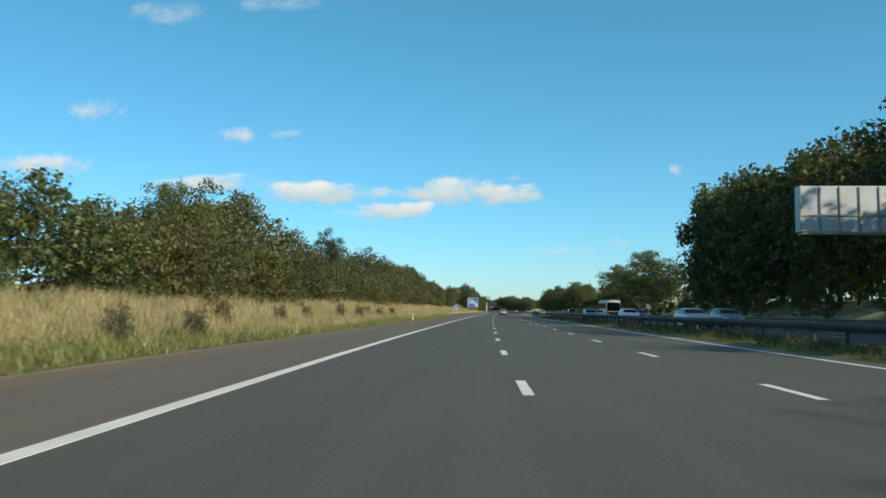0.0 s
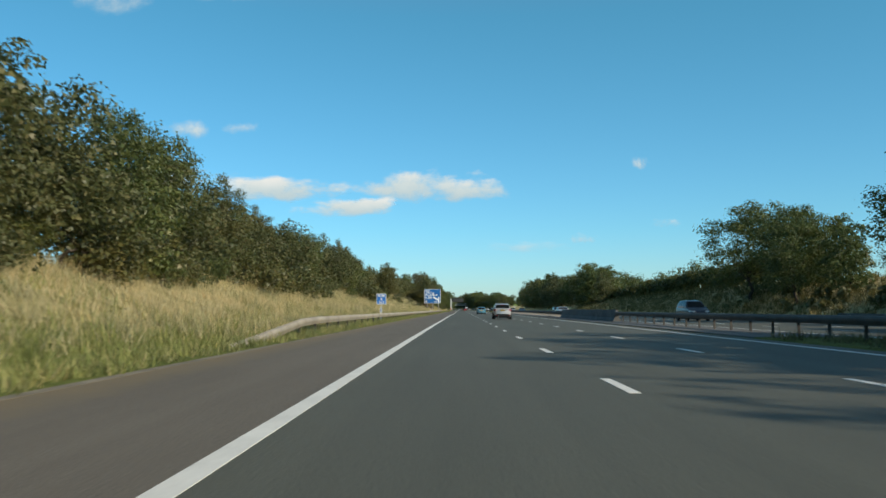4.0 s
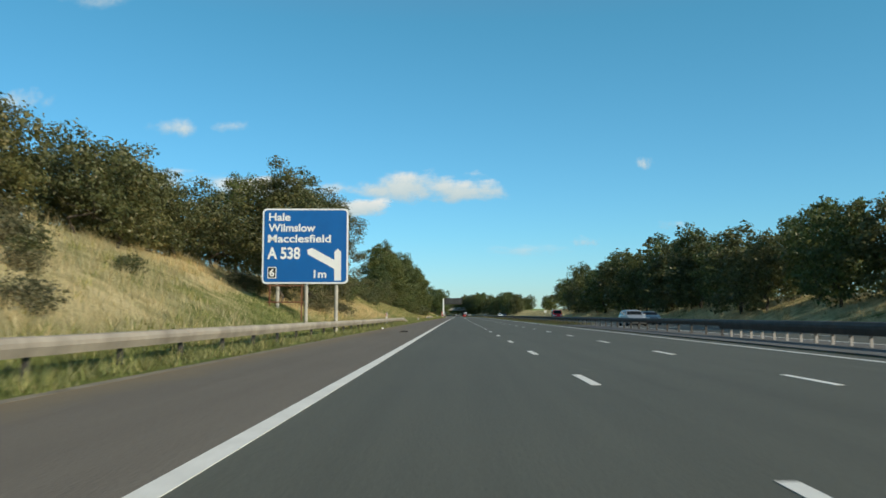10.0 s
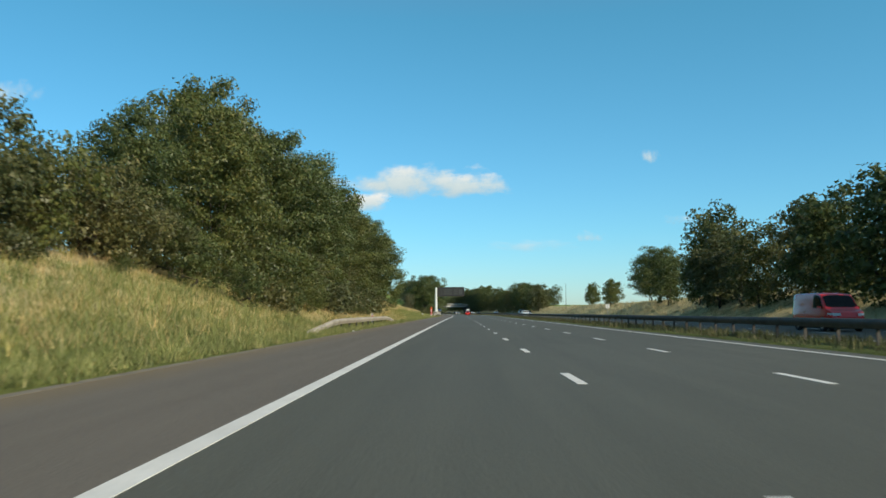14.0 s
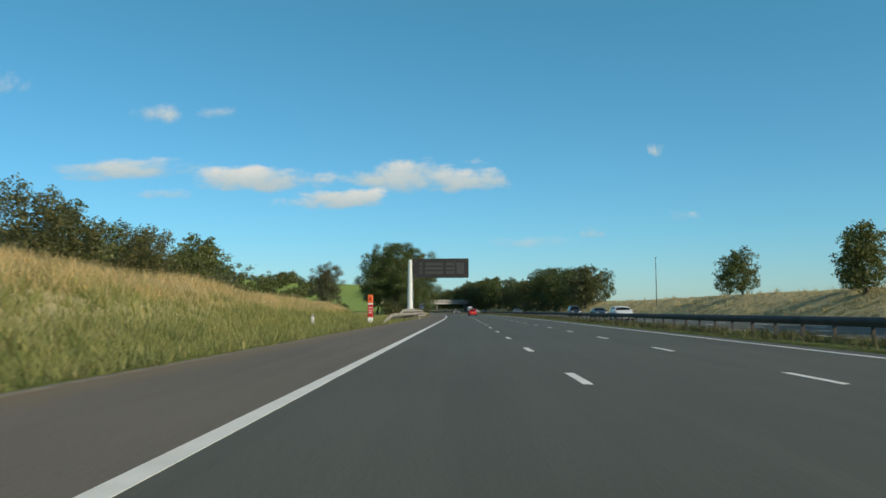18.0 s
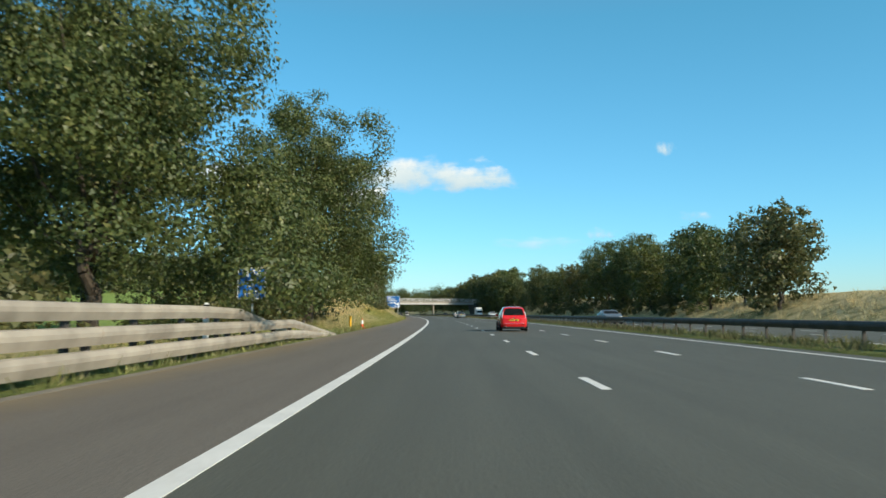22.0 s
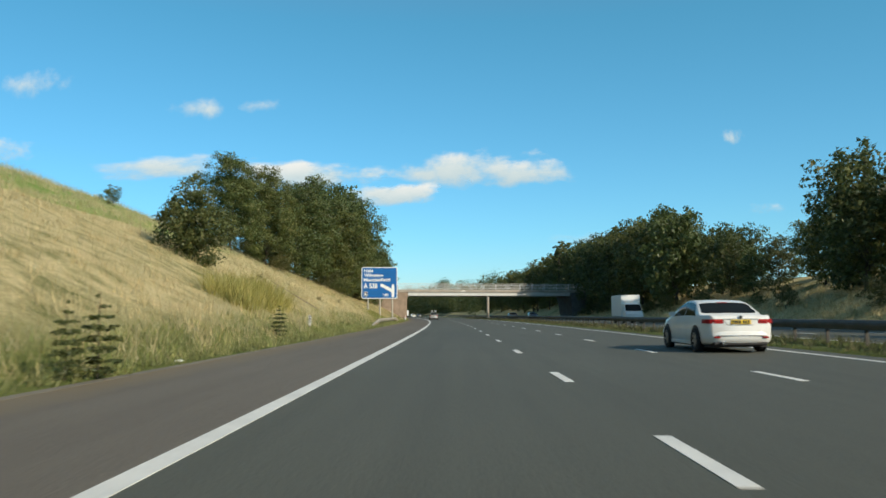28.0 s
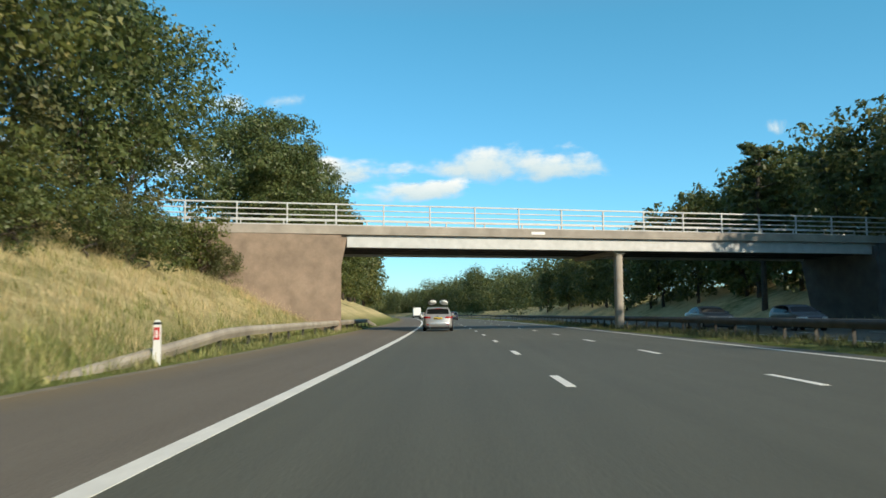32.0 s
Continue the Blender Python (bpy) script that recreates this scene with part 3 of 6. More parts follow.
for k in range(1, 4):
    part("girder", box(LB, RB, 0.3 + 1.8 * k, 0.55 + 1.8 * k, 5.1, 5.75), M["dark_steel"], bridge)
part("edge_beam", box(-34, 62, 7.6, 7.95, 5.8, 6.33, 0.03), M["concrete"], bridge)
part("pier", rod((9.85, 0.75, -0.2), (9.85, 0.75, 5.07), 0.29, seg=20), M["concrete"], bridge, "round concrete column", True)
part("crosshead", box(9.5, 10.2, 0.4, 7.2, 4.85, 5.09, 0.03), M["concrete"], bridge)
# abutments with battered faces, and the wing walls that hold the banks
# the right side's weak light is put into its darker concrete
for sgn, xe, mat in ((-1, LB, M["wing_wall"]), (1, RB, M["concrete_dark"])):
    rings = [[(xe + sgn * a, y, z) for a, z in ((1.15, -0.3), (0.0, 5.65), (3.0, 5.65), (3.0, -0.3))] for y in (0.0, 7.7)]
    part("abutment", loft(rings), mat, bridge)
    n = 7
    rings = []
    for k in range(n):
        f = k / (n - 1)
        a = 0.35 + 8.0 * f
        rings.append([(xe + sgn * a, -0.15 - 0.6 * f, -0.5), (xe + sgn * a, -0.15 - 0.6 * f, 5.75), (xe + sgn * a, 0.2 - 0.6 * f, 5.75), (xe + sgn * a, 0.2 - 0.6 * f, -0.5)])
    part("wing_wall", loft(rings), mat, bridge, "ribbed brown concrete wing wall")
post_me = bpy.data.meshes.new("parapet_post")
b = box(-0.045, 0.045, -0.05, 0.05, 6.31, 7.66, 0.01)
b.to_mesh(post_me)
b.free()
post_me.materials.append(M["grey_paint"])
for side in (0.07, 7.78):
    for k in range(-12, 22):
        sub("parapet_post", post_me, bridge, Matrix.Translation((k * 2.85, side, 0)))
    for z in (6.6, 6.93, 7.26, 7.62):
        part("parapet_rail", box(-34, 62, side - 0.03, side + 0.03, z - (0.05 if z > 7.5 else 0.03), z + 0.04, 0.01), M["grey_paint"], bridge)
tagged(part("stained_patch", box(3.6, 4.5, -0.125, -0.09, 5.98, 6.16), M["white"], bridge), "small white notice on the parapet")


# ---------------------------------------------------------------- safety barriers
def barrier(s0, s1, u, mat, label, top=0.68, ramps=(True, True), gap=3.2, both=False, pw=0.03):
    """Open steel beam with its ridges, on posts; the ends dip to the ground where they show."""
    x, y = line((s0 + s1) / 2, u)
    base = gz((s0 + s1) / 2, u)
    ob = thing("safety_barrier", Matrix.Translation((float(x), float(y), base)), label, "safety barrier", "safety barriers")

    def z_of(s):
        f = 1.0
        if ramps[0]:
            f = min(f, 0.06 + (s - s0) / 11)
        if ramps[1]:
            f = min(f, 0.06 + (s1 - s) / 11)
        return f
    # an open box beam: chamfered face, flat top
    prof = [(-0.04, 0.0), (-0.015, 0.0), (0.05, 0.14), (0.05, 0.21), (0.0, 0.285), (-0.10, 0.30), (-0.10, 0.27), (-0.04, 0.26)]
    if gap < 2:
        prof = [(a, b_ * 1.4 - 0.12) for a, b_ in prof]
    n = max(2, int((s1 - s0) / 3))
    for face in ((-1, 1) if both else (1 if u < 0 else -1,)):
        # near the camera's side every length is a beam of its own, lapped over the next
        runs = [(s0, s1, n)] if both or u > 0 else [(a, min(a + 6.4, s1), 2) for a in np.arange(s0, s1 - 0.5, 6.4)]
        for i, (a0, a1, nn) in enumerate(runs):
            rings = []
            for k in range(nn + 1):
                s = a0 + (a1 - a0) * k / nn + (0.12 if k == nn and len(runs) > 1 else 0)
                ring = []
                for pu, pz in prof:
                    px, py = line(s, u + face * (pu + (0.14 if both else 0.06) + 0.006 * (i % 2)))
                    f = z_of(min(s, s1))
                    ring.append((px - x, py - y, gz(s, u) - base + f * (top - 0.30) + pz - 0.30 + 0.30 * f + 0.004 * (i % 2)))
                rings.append(ring)
            part("beam", loft(rings), mat, ob)
    me = bpy.data.meshes.new("barrier_post")
    bb = box(-0.05, 0.05, -pw, pw, -0.4, top - 0.06)
    bb.to_mesh(me)
    bb.free()
    # sunlight put into pale steel on close-set posts, shade into dark steel elsewhere
    me.materials.append(M["pale_steel"] if gap < 2 else M["dark_steel"])
    k = 0
    while s0 + k * gap < s1:
        s = s0 + k * gap
        qx, qy = line(s, u)
        if z_of(s) > 0.7:
            sub("post", me, ob, Matrix.Translation((qx - x, qy - y, gz(s, u) - base)) @ pose(0, 0, 0, 0, 0, heading(s)) @ Matrix.Translation((0.0 if both else (-0.09 if u < 0 else 0.09), 0, 0)))
        k += 1
    return ob


GREY = "weathered galvanised steel roadside barrier on short posts"
barrier(138, 345, -8.35, M["steel"], GREY, ramps=(True, False))
barrier(345, 394, -8.35, M["steel"], GREY, ramps=(False, True))
barrier(441, 491, -8.35, M["steel"], GREY)
barrier(587, 684, -8.0, M["steel"], GREY, top=0.80, gap=2.7, pw=0.08)
barrier(603, 677, -8.25, M["steel"], "raised upper steel rail guarding the sign column", top=1.18, gap=2.7, pw=0.08)
barrier(640, 684, -7.9, M["steel"], "low steel rail near the ground guarding the sign column", top=0.44, ramps=(False, True), gap=5.4)
barrier(882, 931, -8.3, M["steel"], GREY)
barrier(950, 1012, -8.2, M["steel"], GREY)
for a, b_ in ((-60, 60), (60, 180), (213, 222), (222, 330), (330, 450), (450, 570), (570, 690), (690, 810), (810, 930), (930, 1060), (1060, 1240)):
    barrier(a, b_, 10.4, M["dark_steel"], "dark double-sided steel barrier between the carriageways", top=0.78, ramps=(False, False), gap=0.55 if a == 213 else 1.2 if a == 222 else 2.4 if a < 1000 else 8.0, both=True)
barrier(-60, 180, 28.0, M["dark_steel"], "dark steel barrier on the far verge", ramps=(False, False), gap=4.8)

# solid concrete length of the central barrier
n, rings = 24, []
for k in range(n + 1):
    s = 180 + 33 * k / n
    rings.append([(*map(float, line(s, 10.4 + du)), z) for du, z in ((-0.32, -0.05), (-0.32, 0.12), (-0.18, 0.35), (-0.11, 1.0), (0.11, 1.0), (0.18, 0.35), (0.32, 0.12), (0.32, -0.05))])
wallb = bpy.data.meshes.new("concrete_barrier")
b = loft(rings)
b.to_mesh(wallb)
b.free()
wallb.materials.append(M["concrete_dark"])
tagged(new("concrete_barrier", wallb), "dark stained solid concrete barrier between the carriageways", "concrete barrier")


# ---------------------------------------------------------------- signs
def direction_sign(s, u, half, dz, size=1.0):
    w, h = 4.5, 3.96
    ob = thing("direction_sign", spot(s, u, dz, 2.0) @ Matrix.Diagonal((size, size, size, 1)), "large blue direction sign with white lettering on grey posts", "road sign", "direction signs")
    z0 = 4.76
    part("border", slab(rounded(w, h, 0.22, 0, z0), 0.05), M["sign_white"], ob)
    face = part("face", slab(rounded(w - 0.18, h - 0.18, 0.16, 0, z0), 0.03), M["blue"], ob)
    face.location.y = -0.012
    part("back_panel", box(-w / 2 + 0.1, w / 2 - 0.1, 0.05, 0.09, z0 - h / 2 + 0.1, z0 + h / 2 - 0.1), M["sign_back"], ob)
    for x in (-1.45, 0.05, 1.62):
        g = gz(s, u + x) - 0.3 - dz
        part("post", rod((x, 0.18, g), (x, 0.18, z0 + h / 2 - 0.2), 0.10, seg=12), M["post_wood"], ob, smooth=True)
        part("clamp", box(x - 0.12, x + 0.12, 0.07, 0.3, z0 - 0.9, z0 - 0.8), M["steel"], ob)
    for z in (z0 - 1.4, z0 + 1.4):
        part("rail", box(-w / 2 + 0.3, w / 2 - 0.3, 0.09, 0.14, z - 0.05, z + 0.05), M["steel"], ob)
    W = M["sign_white"]
    y = -0.02
    for text, x, z, wide in (("Hale", -1.92, 6.10, 1.13), ("Wilmslow", -1.94, 5.53, 2.46), ("Macclesfield", -1.96, 4.96, 3.30)):
        lettering(text, 0.52, x, z, y, W, ob, wide=wide, tall=0.40, bold=0.024)
    lettering("A 538", 0.72, -1.98, 4.10, y, W, ob, wide=1.72, tall=0.60, bold=0.03)
    if half:
        lettering("m", 0.50, 0.70, 3.10, y, W, ob, wide=0.42, tall=0.29, bold=0.024)
        lettering("1", 0.30, 0.40, 3.28, y, W, ob, bold=0.03)
        lettering("2", 0.32, 0.50, 3.07, y, W, ob, bold=0.03)
    else:
        lettering("1m", 0.50, 0.46, 3.10, y, W, ob, wide=0.66, tall=0.40, bold=0.024)
    arrow = part("route_arrow", slab([(1.53, 2.95), (1.88, 2.95), (1.88, 4.45), (1.71, 4.62), (1.53, 4.45), (1.53, 4.02), (0.36, 4.66), (0.10, 4.56), (0.14, 4.32), (1.53, 3.56)], 0.006), W, ob, "white arrow of the slip road")
    arrow.location.y = -0.018
    bx = part("junction_box", slab(rounded(0.46, 0.60, 0.05, -1.72, 3.36), 0.006), W, ob, "small white square round a black junction number")
    bx.location.y = -0.018
    bk = part("junction_ground", slab(rounded(0.38, 0.52, 0.04, -1.72, 3.36), 0.006), M["black"], ob)
    bk.location.y = -0.021
    lettering("6", 0.52, -1.72, 3.18, -0.027, W, ob, "CENTER", bold=0.03)
    return ob


direction_sign(333.4, -10.05, False, -0.10)
direction_sign(922.0, -10.48, True, 0.29, 1.04)


def location_sign(s, u, km):
    ob = thing("location_sign", spot(s, u, gz(s, u)), "small blue route location sign with white border on a thin post", "road sign", "location signs")
    z0 = 1.98 - gz(s, u)
    part("border", slab(rounded(0.88, 0.98, 0.06, 0, z0), 0.03), M["sign_white"], ob)
    f = part("face", slab(rounded(0.80, 0.90, 0.04, 0, z0), 0.02), M["blue_small"], ob)
    f.location.y = -0.008
    for text, z, size in (("M 56", 0.20, 0.30), ("B", -0.10, 0.30), (km, -0.40, 0.30)):
        lettering(text, size, 0, z0 + z, -0.014, M["sign_white"], ob, "CENTER", bold=0.03)
    for x in (0.02,):
        part("post", rod((x, 0.06, -0.3), (x, 0.06, z0 + 0.4), 0.03), M["grey_paint"], ob)


location_sign(187.7, -9.35, "16.5")
location_sign(668.5, -8.3, "16.0")


def marker_post(s, u, band, label, h=1.0):
    ob = thing("marker_post", spot(s, u, gz(s, u)), label, "marker post", "marker posts")
    part("stake", slab([(-0.075, -0.2), (0.075, -0.2), (0.075, h - 0.06), (0.03, h), (-0.03, h), (-0.075, h - 0.06)], 0.05), M["white"], ob)
    part("panel", box(-0.055, 0.055, -0.006, 0.0, h - 0.42, h - 0.16), band, ob)
    part("cap", box(-0.08, 0.08, -0.008, 0.055, h - 0.1, h - 0.05), M["black"], ob)
    part("reflector", box(-0.022, 0.022, -0.012, -0.006, h - 0.38, h - 0.22), M["sign_white"], ob)


WHITE_POST = "white plastic marker post with a red reflector panel"
for s, band in ((77.3, M["red"]), (181.5, M["blue"]), (284.5, M["red"]), (366.5, M["red"]), (472, M["red"]), (567.5, M["white"]), (665.5, M["red"]), (954, M["red"])):
    marker_post(s, -9.5 if s == 567.5 else -8.75 if s not in (77.3, 954) else -7.95, band, WHITE_POST if band != M["blue"] else "white plastic marker post with a blue top", 0.6 if s == 567.5 else 1.28 if s in (284.5, 366.5, 665.5) else 0.95 if band != M["blue"] and s > 100 else (0.72 if s < 100 else 1.2))
ob = thing("marker_post", spot(694.5, -8.4, gz(694.5, -8.4)), "stout yellow plastic marker post", "marker post", "marker posts")
part("tube", rod((0, 0, -0.2), (0, 0, 0.82), 0.075, seg=16), M["yellow"], ob, smooth=True)
part("cap", rod((0, 0, 0.82), (0, 0, 0.86), 0.075, 0.05, 16), M["yellow"], ob)

# emergency telephone post in orange, red and white
ob = thing("emergency_post", spot(582.9, -8.3, gz(582.9, -8.3)), "tall square marker post in orange, red and white", "marker post")
part("foot", box(-0.17, 0.17, -0.17, 0.17, -0.3, 0.55, 0.02), M["white"], ob)
part("shaft", box(-0.17, 0.17, -0.17, 0.17, 0.55, 1.45, 0.02), M["red"], ob)
part("collar", box(-0.175, 0.175, -0.175, 0.175, 1.45, 1.56, 0.01), M["white"], ob)
part("head", box(-0.17, 0.17, -0.17, 0.17, 1.56, 2.15, 0.03), M["orange"], ob)
for z in (0.85, 1.0, 1.2):
    part("writing_bar", box(-0.12, 0.12, -0.176, -0.17, z, z + 0.05), M["white"], ob)
part("receiver_mark", box(-0.06, 0.06, -0.178, -0.17, 1.72, 1.98, 0.004), M["red"], ob)


def cone(s, u):
    ob = thing("traffic_cone", spot(s, u, gz(s, u)) @ Matrix.Diagonal((0.72, 0.72, 0.72, 1)), "orange traffic cone with a white sleeve on the grass", "traffic cone", "traffic cones")
    part("base", box(-0.22, 0.22, -0.22, 0.22, 0, 0.05, 0.015), M["cone_orange"], ob)
    part("body", rod((0, 0, 0.05), (0, 0, 1.0), 0.16, 0.035, 20), M["cone_orange"], ob, smooth=True)
    part("sleeve", rod((0, 0, 0.44), (0, 0, 0.82), 0.118, 0.07, 20), M["white"], ob, "white reflective sleeve", True)


cone(411, -8.0)
cone(697.5, -7.95)


# ---------------------------------------------------------------- message signs on columns
def message_sign(s, u_col, arm, label, front, reach=4.35):
    """Dark electronic message panel on the arm of a tapering white column."""
    d = 1 if arm > 0 else -1
    g = gz(s, u_col)
    ob = thing("message_sign", spot(s, u_col, 0, 0 if front else 180), label, "message sign", "message signs")
    d = d if front else -d
    base = 1.35 if front else 0.4
    part("plinth", box(-0.8, 0.8, -0.9, 0.9, g - 0.5, base, 0.05), M["concrete"], ob, "concrete plinth")
    part("flange", rod((0, 0, base), (0, 0, base + 0.08), 0.52, seg=20), M["white_pole"], ob)
    for k in range(8):
        a = k * math.pi / 4
        part("bolt", rod((0.45 * math.cos(a), 0.45 * math.sin(a), base + 0.07), (0.45 * math.cos(a), 0.45 * math.sin(a), base + 0.18), 0.035, seg=6), M["steel"], ob)
    part("column", rod((0, 0, base + 0.08), (0, 0, 5.9), 0.40, 0.33, 24), M["white_pole"], ob, smooth=True)
    part("joint", rod((0, 0, 5.35), (0, 0, 5.45), 0.44, seg=24), M["white_pole"], ob)
    part("joint", rod((0, 0, 5.86), (0, 0, 5.94), 0.42, seg=24), M["white_pole"], ob)
    part("upper_column", rod((0, 0, 5.9), (0, 0, 8.3), 0.31, 0.27, 24), M["white_pole"], ob, smooth=True)
    part("hatch", box(d * 0.36 - 0.06, d * 0.36 + 0.06, -0.2, 0.2, 2.6, 4.2, 0.01), M["sign_back"], ob)
    for z in (6.35, 7.75):
        part("arm", box(min(0, d * (reach - 2.1)), max(0, d * (reach - 2.1)), 0.25, 0.55, z - 0.14, z + 0.14, 0.02), M["sign_back"], ob)
    cx = d * reach
    w, z0, hh = 7.9, 7.08, 2.75
    part("cabinet", box(cx - w / 2 + 0.06, cx + w / 2 - 0.06, 0.0, 0.75, z0 - hh / 2 + 0.04, z0 + hh / 2 - 0.04, 0.05), M["sign_back"], ob)
    sh = part("front_panel", slab(rounded(w, hh, 0.16, cx, z0), 0.06), M["matrix"], ob, "dull black front panel")
    sh.location.y = -0.06
    cell = bpy.data.meshes.new("character_cell")
    bb = box(-0.20, 0.20, -0.012, 0, -0.2, 0.2)
    bb.to_mesh(cell)
    bb.free()
    cell.materials.append(M["matrix_cell"])
    for row in range(3):
        for k in range(12):
            if k in (1, 8):
                continue
            sub("character_cell", cell, ob, Matrix.Translation((cx - w / 2 + 1.15 + k * 0.42, -0.062, z0 + 0.6 - row * 0.6)))
    part("lane_matrix", box(cx + w / 2 - 1.7, cx + w / 2 - 0.6, -0.075, -0.06, z0 - 0.8, z0 + 0.8), M["matrix_cell"], ob)
    for px in (-w / 2 + 0.35, w / 2 - 1.9, w / 2 - 0.35):
        for pz in (-1.02, 1.02):
            part("lamp", rod((cx + px, -0.09, z0 + pz), (cx + px, -0.05, z0 + pz), 0.09, seg=12), M["rust"], ob, "unlit amber lamp")
    # framed panels on the back
    for k in range(8):
        x = cx - w / 2 + 0.1 + k * (w - 0.2) / 7
        part("back_rib", box(x - 0.035, x + 0.035, 0.75, 0.83, z0 - hh / 2 + 0.1, z0 + hh / 2 - 0.1), M["steel"], ob)
    part("back_rib", box(cx - w / 2 + 0.06, cx + w / 2 - 0.06, 0.75, 0.82, z0 - 0.42, z0 - 0.34), M["steel"], ob)
    if not front:
        part("walkway", box(cx - w / 2, cx + w / 2, 0.6, 1.25, z0 - hh / 2 - 0.12, z0 - hh / 2 - 0.04), M["steel"], ob)
    return ob


message_sign(637.3, -8.9, 1, "blank dark electronic message sign on a white column", True)
message_sign(46, 27.9, -1, "back of a grey electronic message sign over the opposite lanes", False, 6.6)

# rusty open iron frame and slim poles
ob = thing("iron_frame", spot(333.2, -11.0, gz(333.2, -11.0), 4), "rusty open iron frame on the bank", "frame")
for x in (-0.82, 0.82):
    part("upright", rod((x, 0, -0.4), (x, 0, 1.5), 0.04, seg=8), M["rust"], ob)
for z in (0.55, 1.4):
    part("rail", rod((-0.95, 0, z), (0.95, 0, z), 0.035, seg=8), M["rust"], ob)
for s, u, h in ((664, 33.0, 8.5), (575, 38.0, 7.5)):
    ob = thing("pole", spot(s, u, gz(s, u) - 0.2), "slim dark pole standing on the far verge", "pole", "poles")
    part("shaft", rod((0, 0, 0), (0, 0, h), 0.09, 0.05, 10), M["dark_steel"], ob, smooth=True)
    part("head", box(-0.12, 0.12, -0.2, 0.2, h, h + 0.12, 0.02), M["dark_steel"], ob)
for s in (150, 575):
    ob = thing("far_marker", spot(s, 29.2, gz(s, 29.2), 180), "small white square sign on the far verge", "road sign", "far verge signs")
    part("panel", slab(rounded(0.8, 0.9, 0.05, 0, 1.9), 0.03), M["white"], ob)
    part("symbol", box(-0.12, 0.12, -0.01, 0, 1.6, 2.2), M["black"], ob)
    part("post", rod((0, 0.05, -0.3), (0, 0.05, 2.2), 0.04), M["grey_paint"], ob)
# timber field fence beyond the barrier
ob = thing("field_fence", spot(640, -16.0, gz(640, -16.0)), "low pale post and rail fence by the field", "fence")
for k in range(-14, -2):
    part("fence_post", box(-0.035, 0.035, k * 3 - 0.035, k * 3 + 0.035, -0.4, 0.30), M["post_wood"], ob)
part("fence_rail", box(-0.06, -0.035, -42.5, -8.5, 0.20, 0.25), M["post_wood"], ob)
# pale stakes over the crest before the trees
ob = thing("crest_fence", spot(770, -21.0, gz(770, -21.0)), "line of weathered stakes and wire on the crest", "fence")
inv = ob.matrix_world.inverted()
tops = []
for k in range(12):
    s = 752 + 3.2 * k
    p = inv @ spot(s, -21.0, gz(s, -21.0)).translation
    part("stake", box(p.x - 0.05, p.x + 0.05, p.y - 0.05, p.y + 0.05, p.z - 0.3, p.z + 0.6), M["wood_post"], ob)
    tops.append(p + Vector((0, 0, 0.5)))
for a, c in zip(tops, tops[1:]):
    part("wire", rod(a, c, 0.008, seg=5), M["dark_steel"], ob)

# a fallen pole on the slope before the second sign
pa, pb = spot(867.5, -12.7, gz(867.5, -12.7) + 0.9).translation, spot(876.5, -11.3, gz(876.5, -11.3) + 0.05).translation
ob = thing("fallen_pole", Matrix.Translation(pb), "long pale wooden pole fallen across the grass bank", "pole")
part("shaft", rod(pa - pb, (0, 0, 0), 0.022, 0.03, 10), M["wood_post"], ob, smooth=True)
part("prop", rod((pa - pb) * 0.92 - Vector((0, 0, 1.2)), (pa - pb) * 0.92, 0.03, seg=8), M["wood_post"], ob, "short stake under the pole")

# ---------------------------------------------------------------- trees, bushes, grass
rng = np.random.default_rng(5)


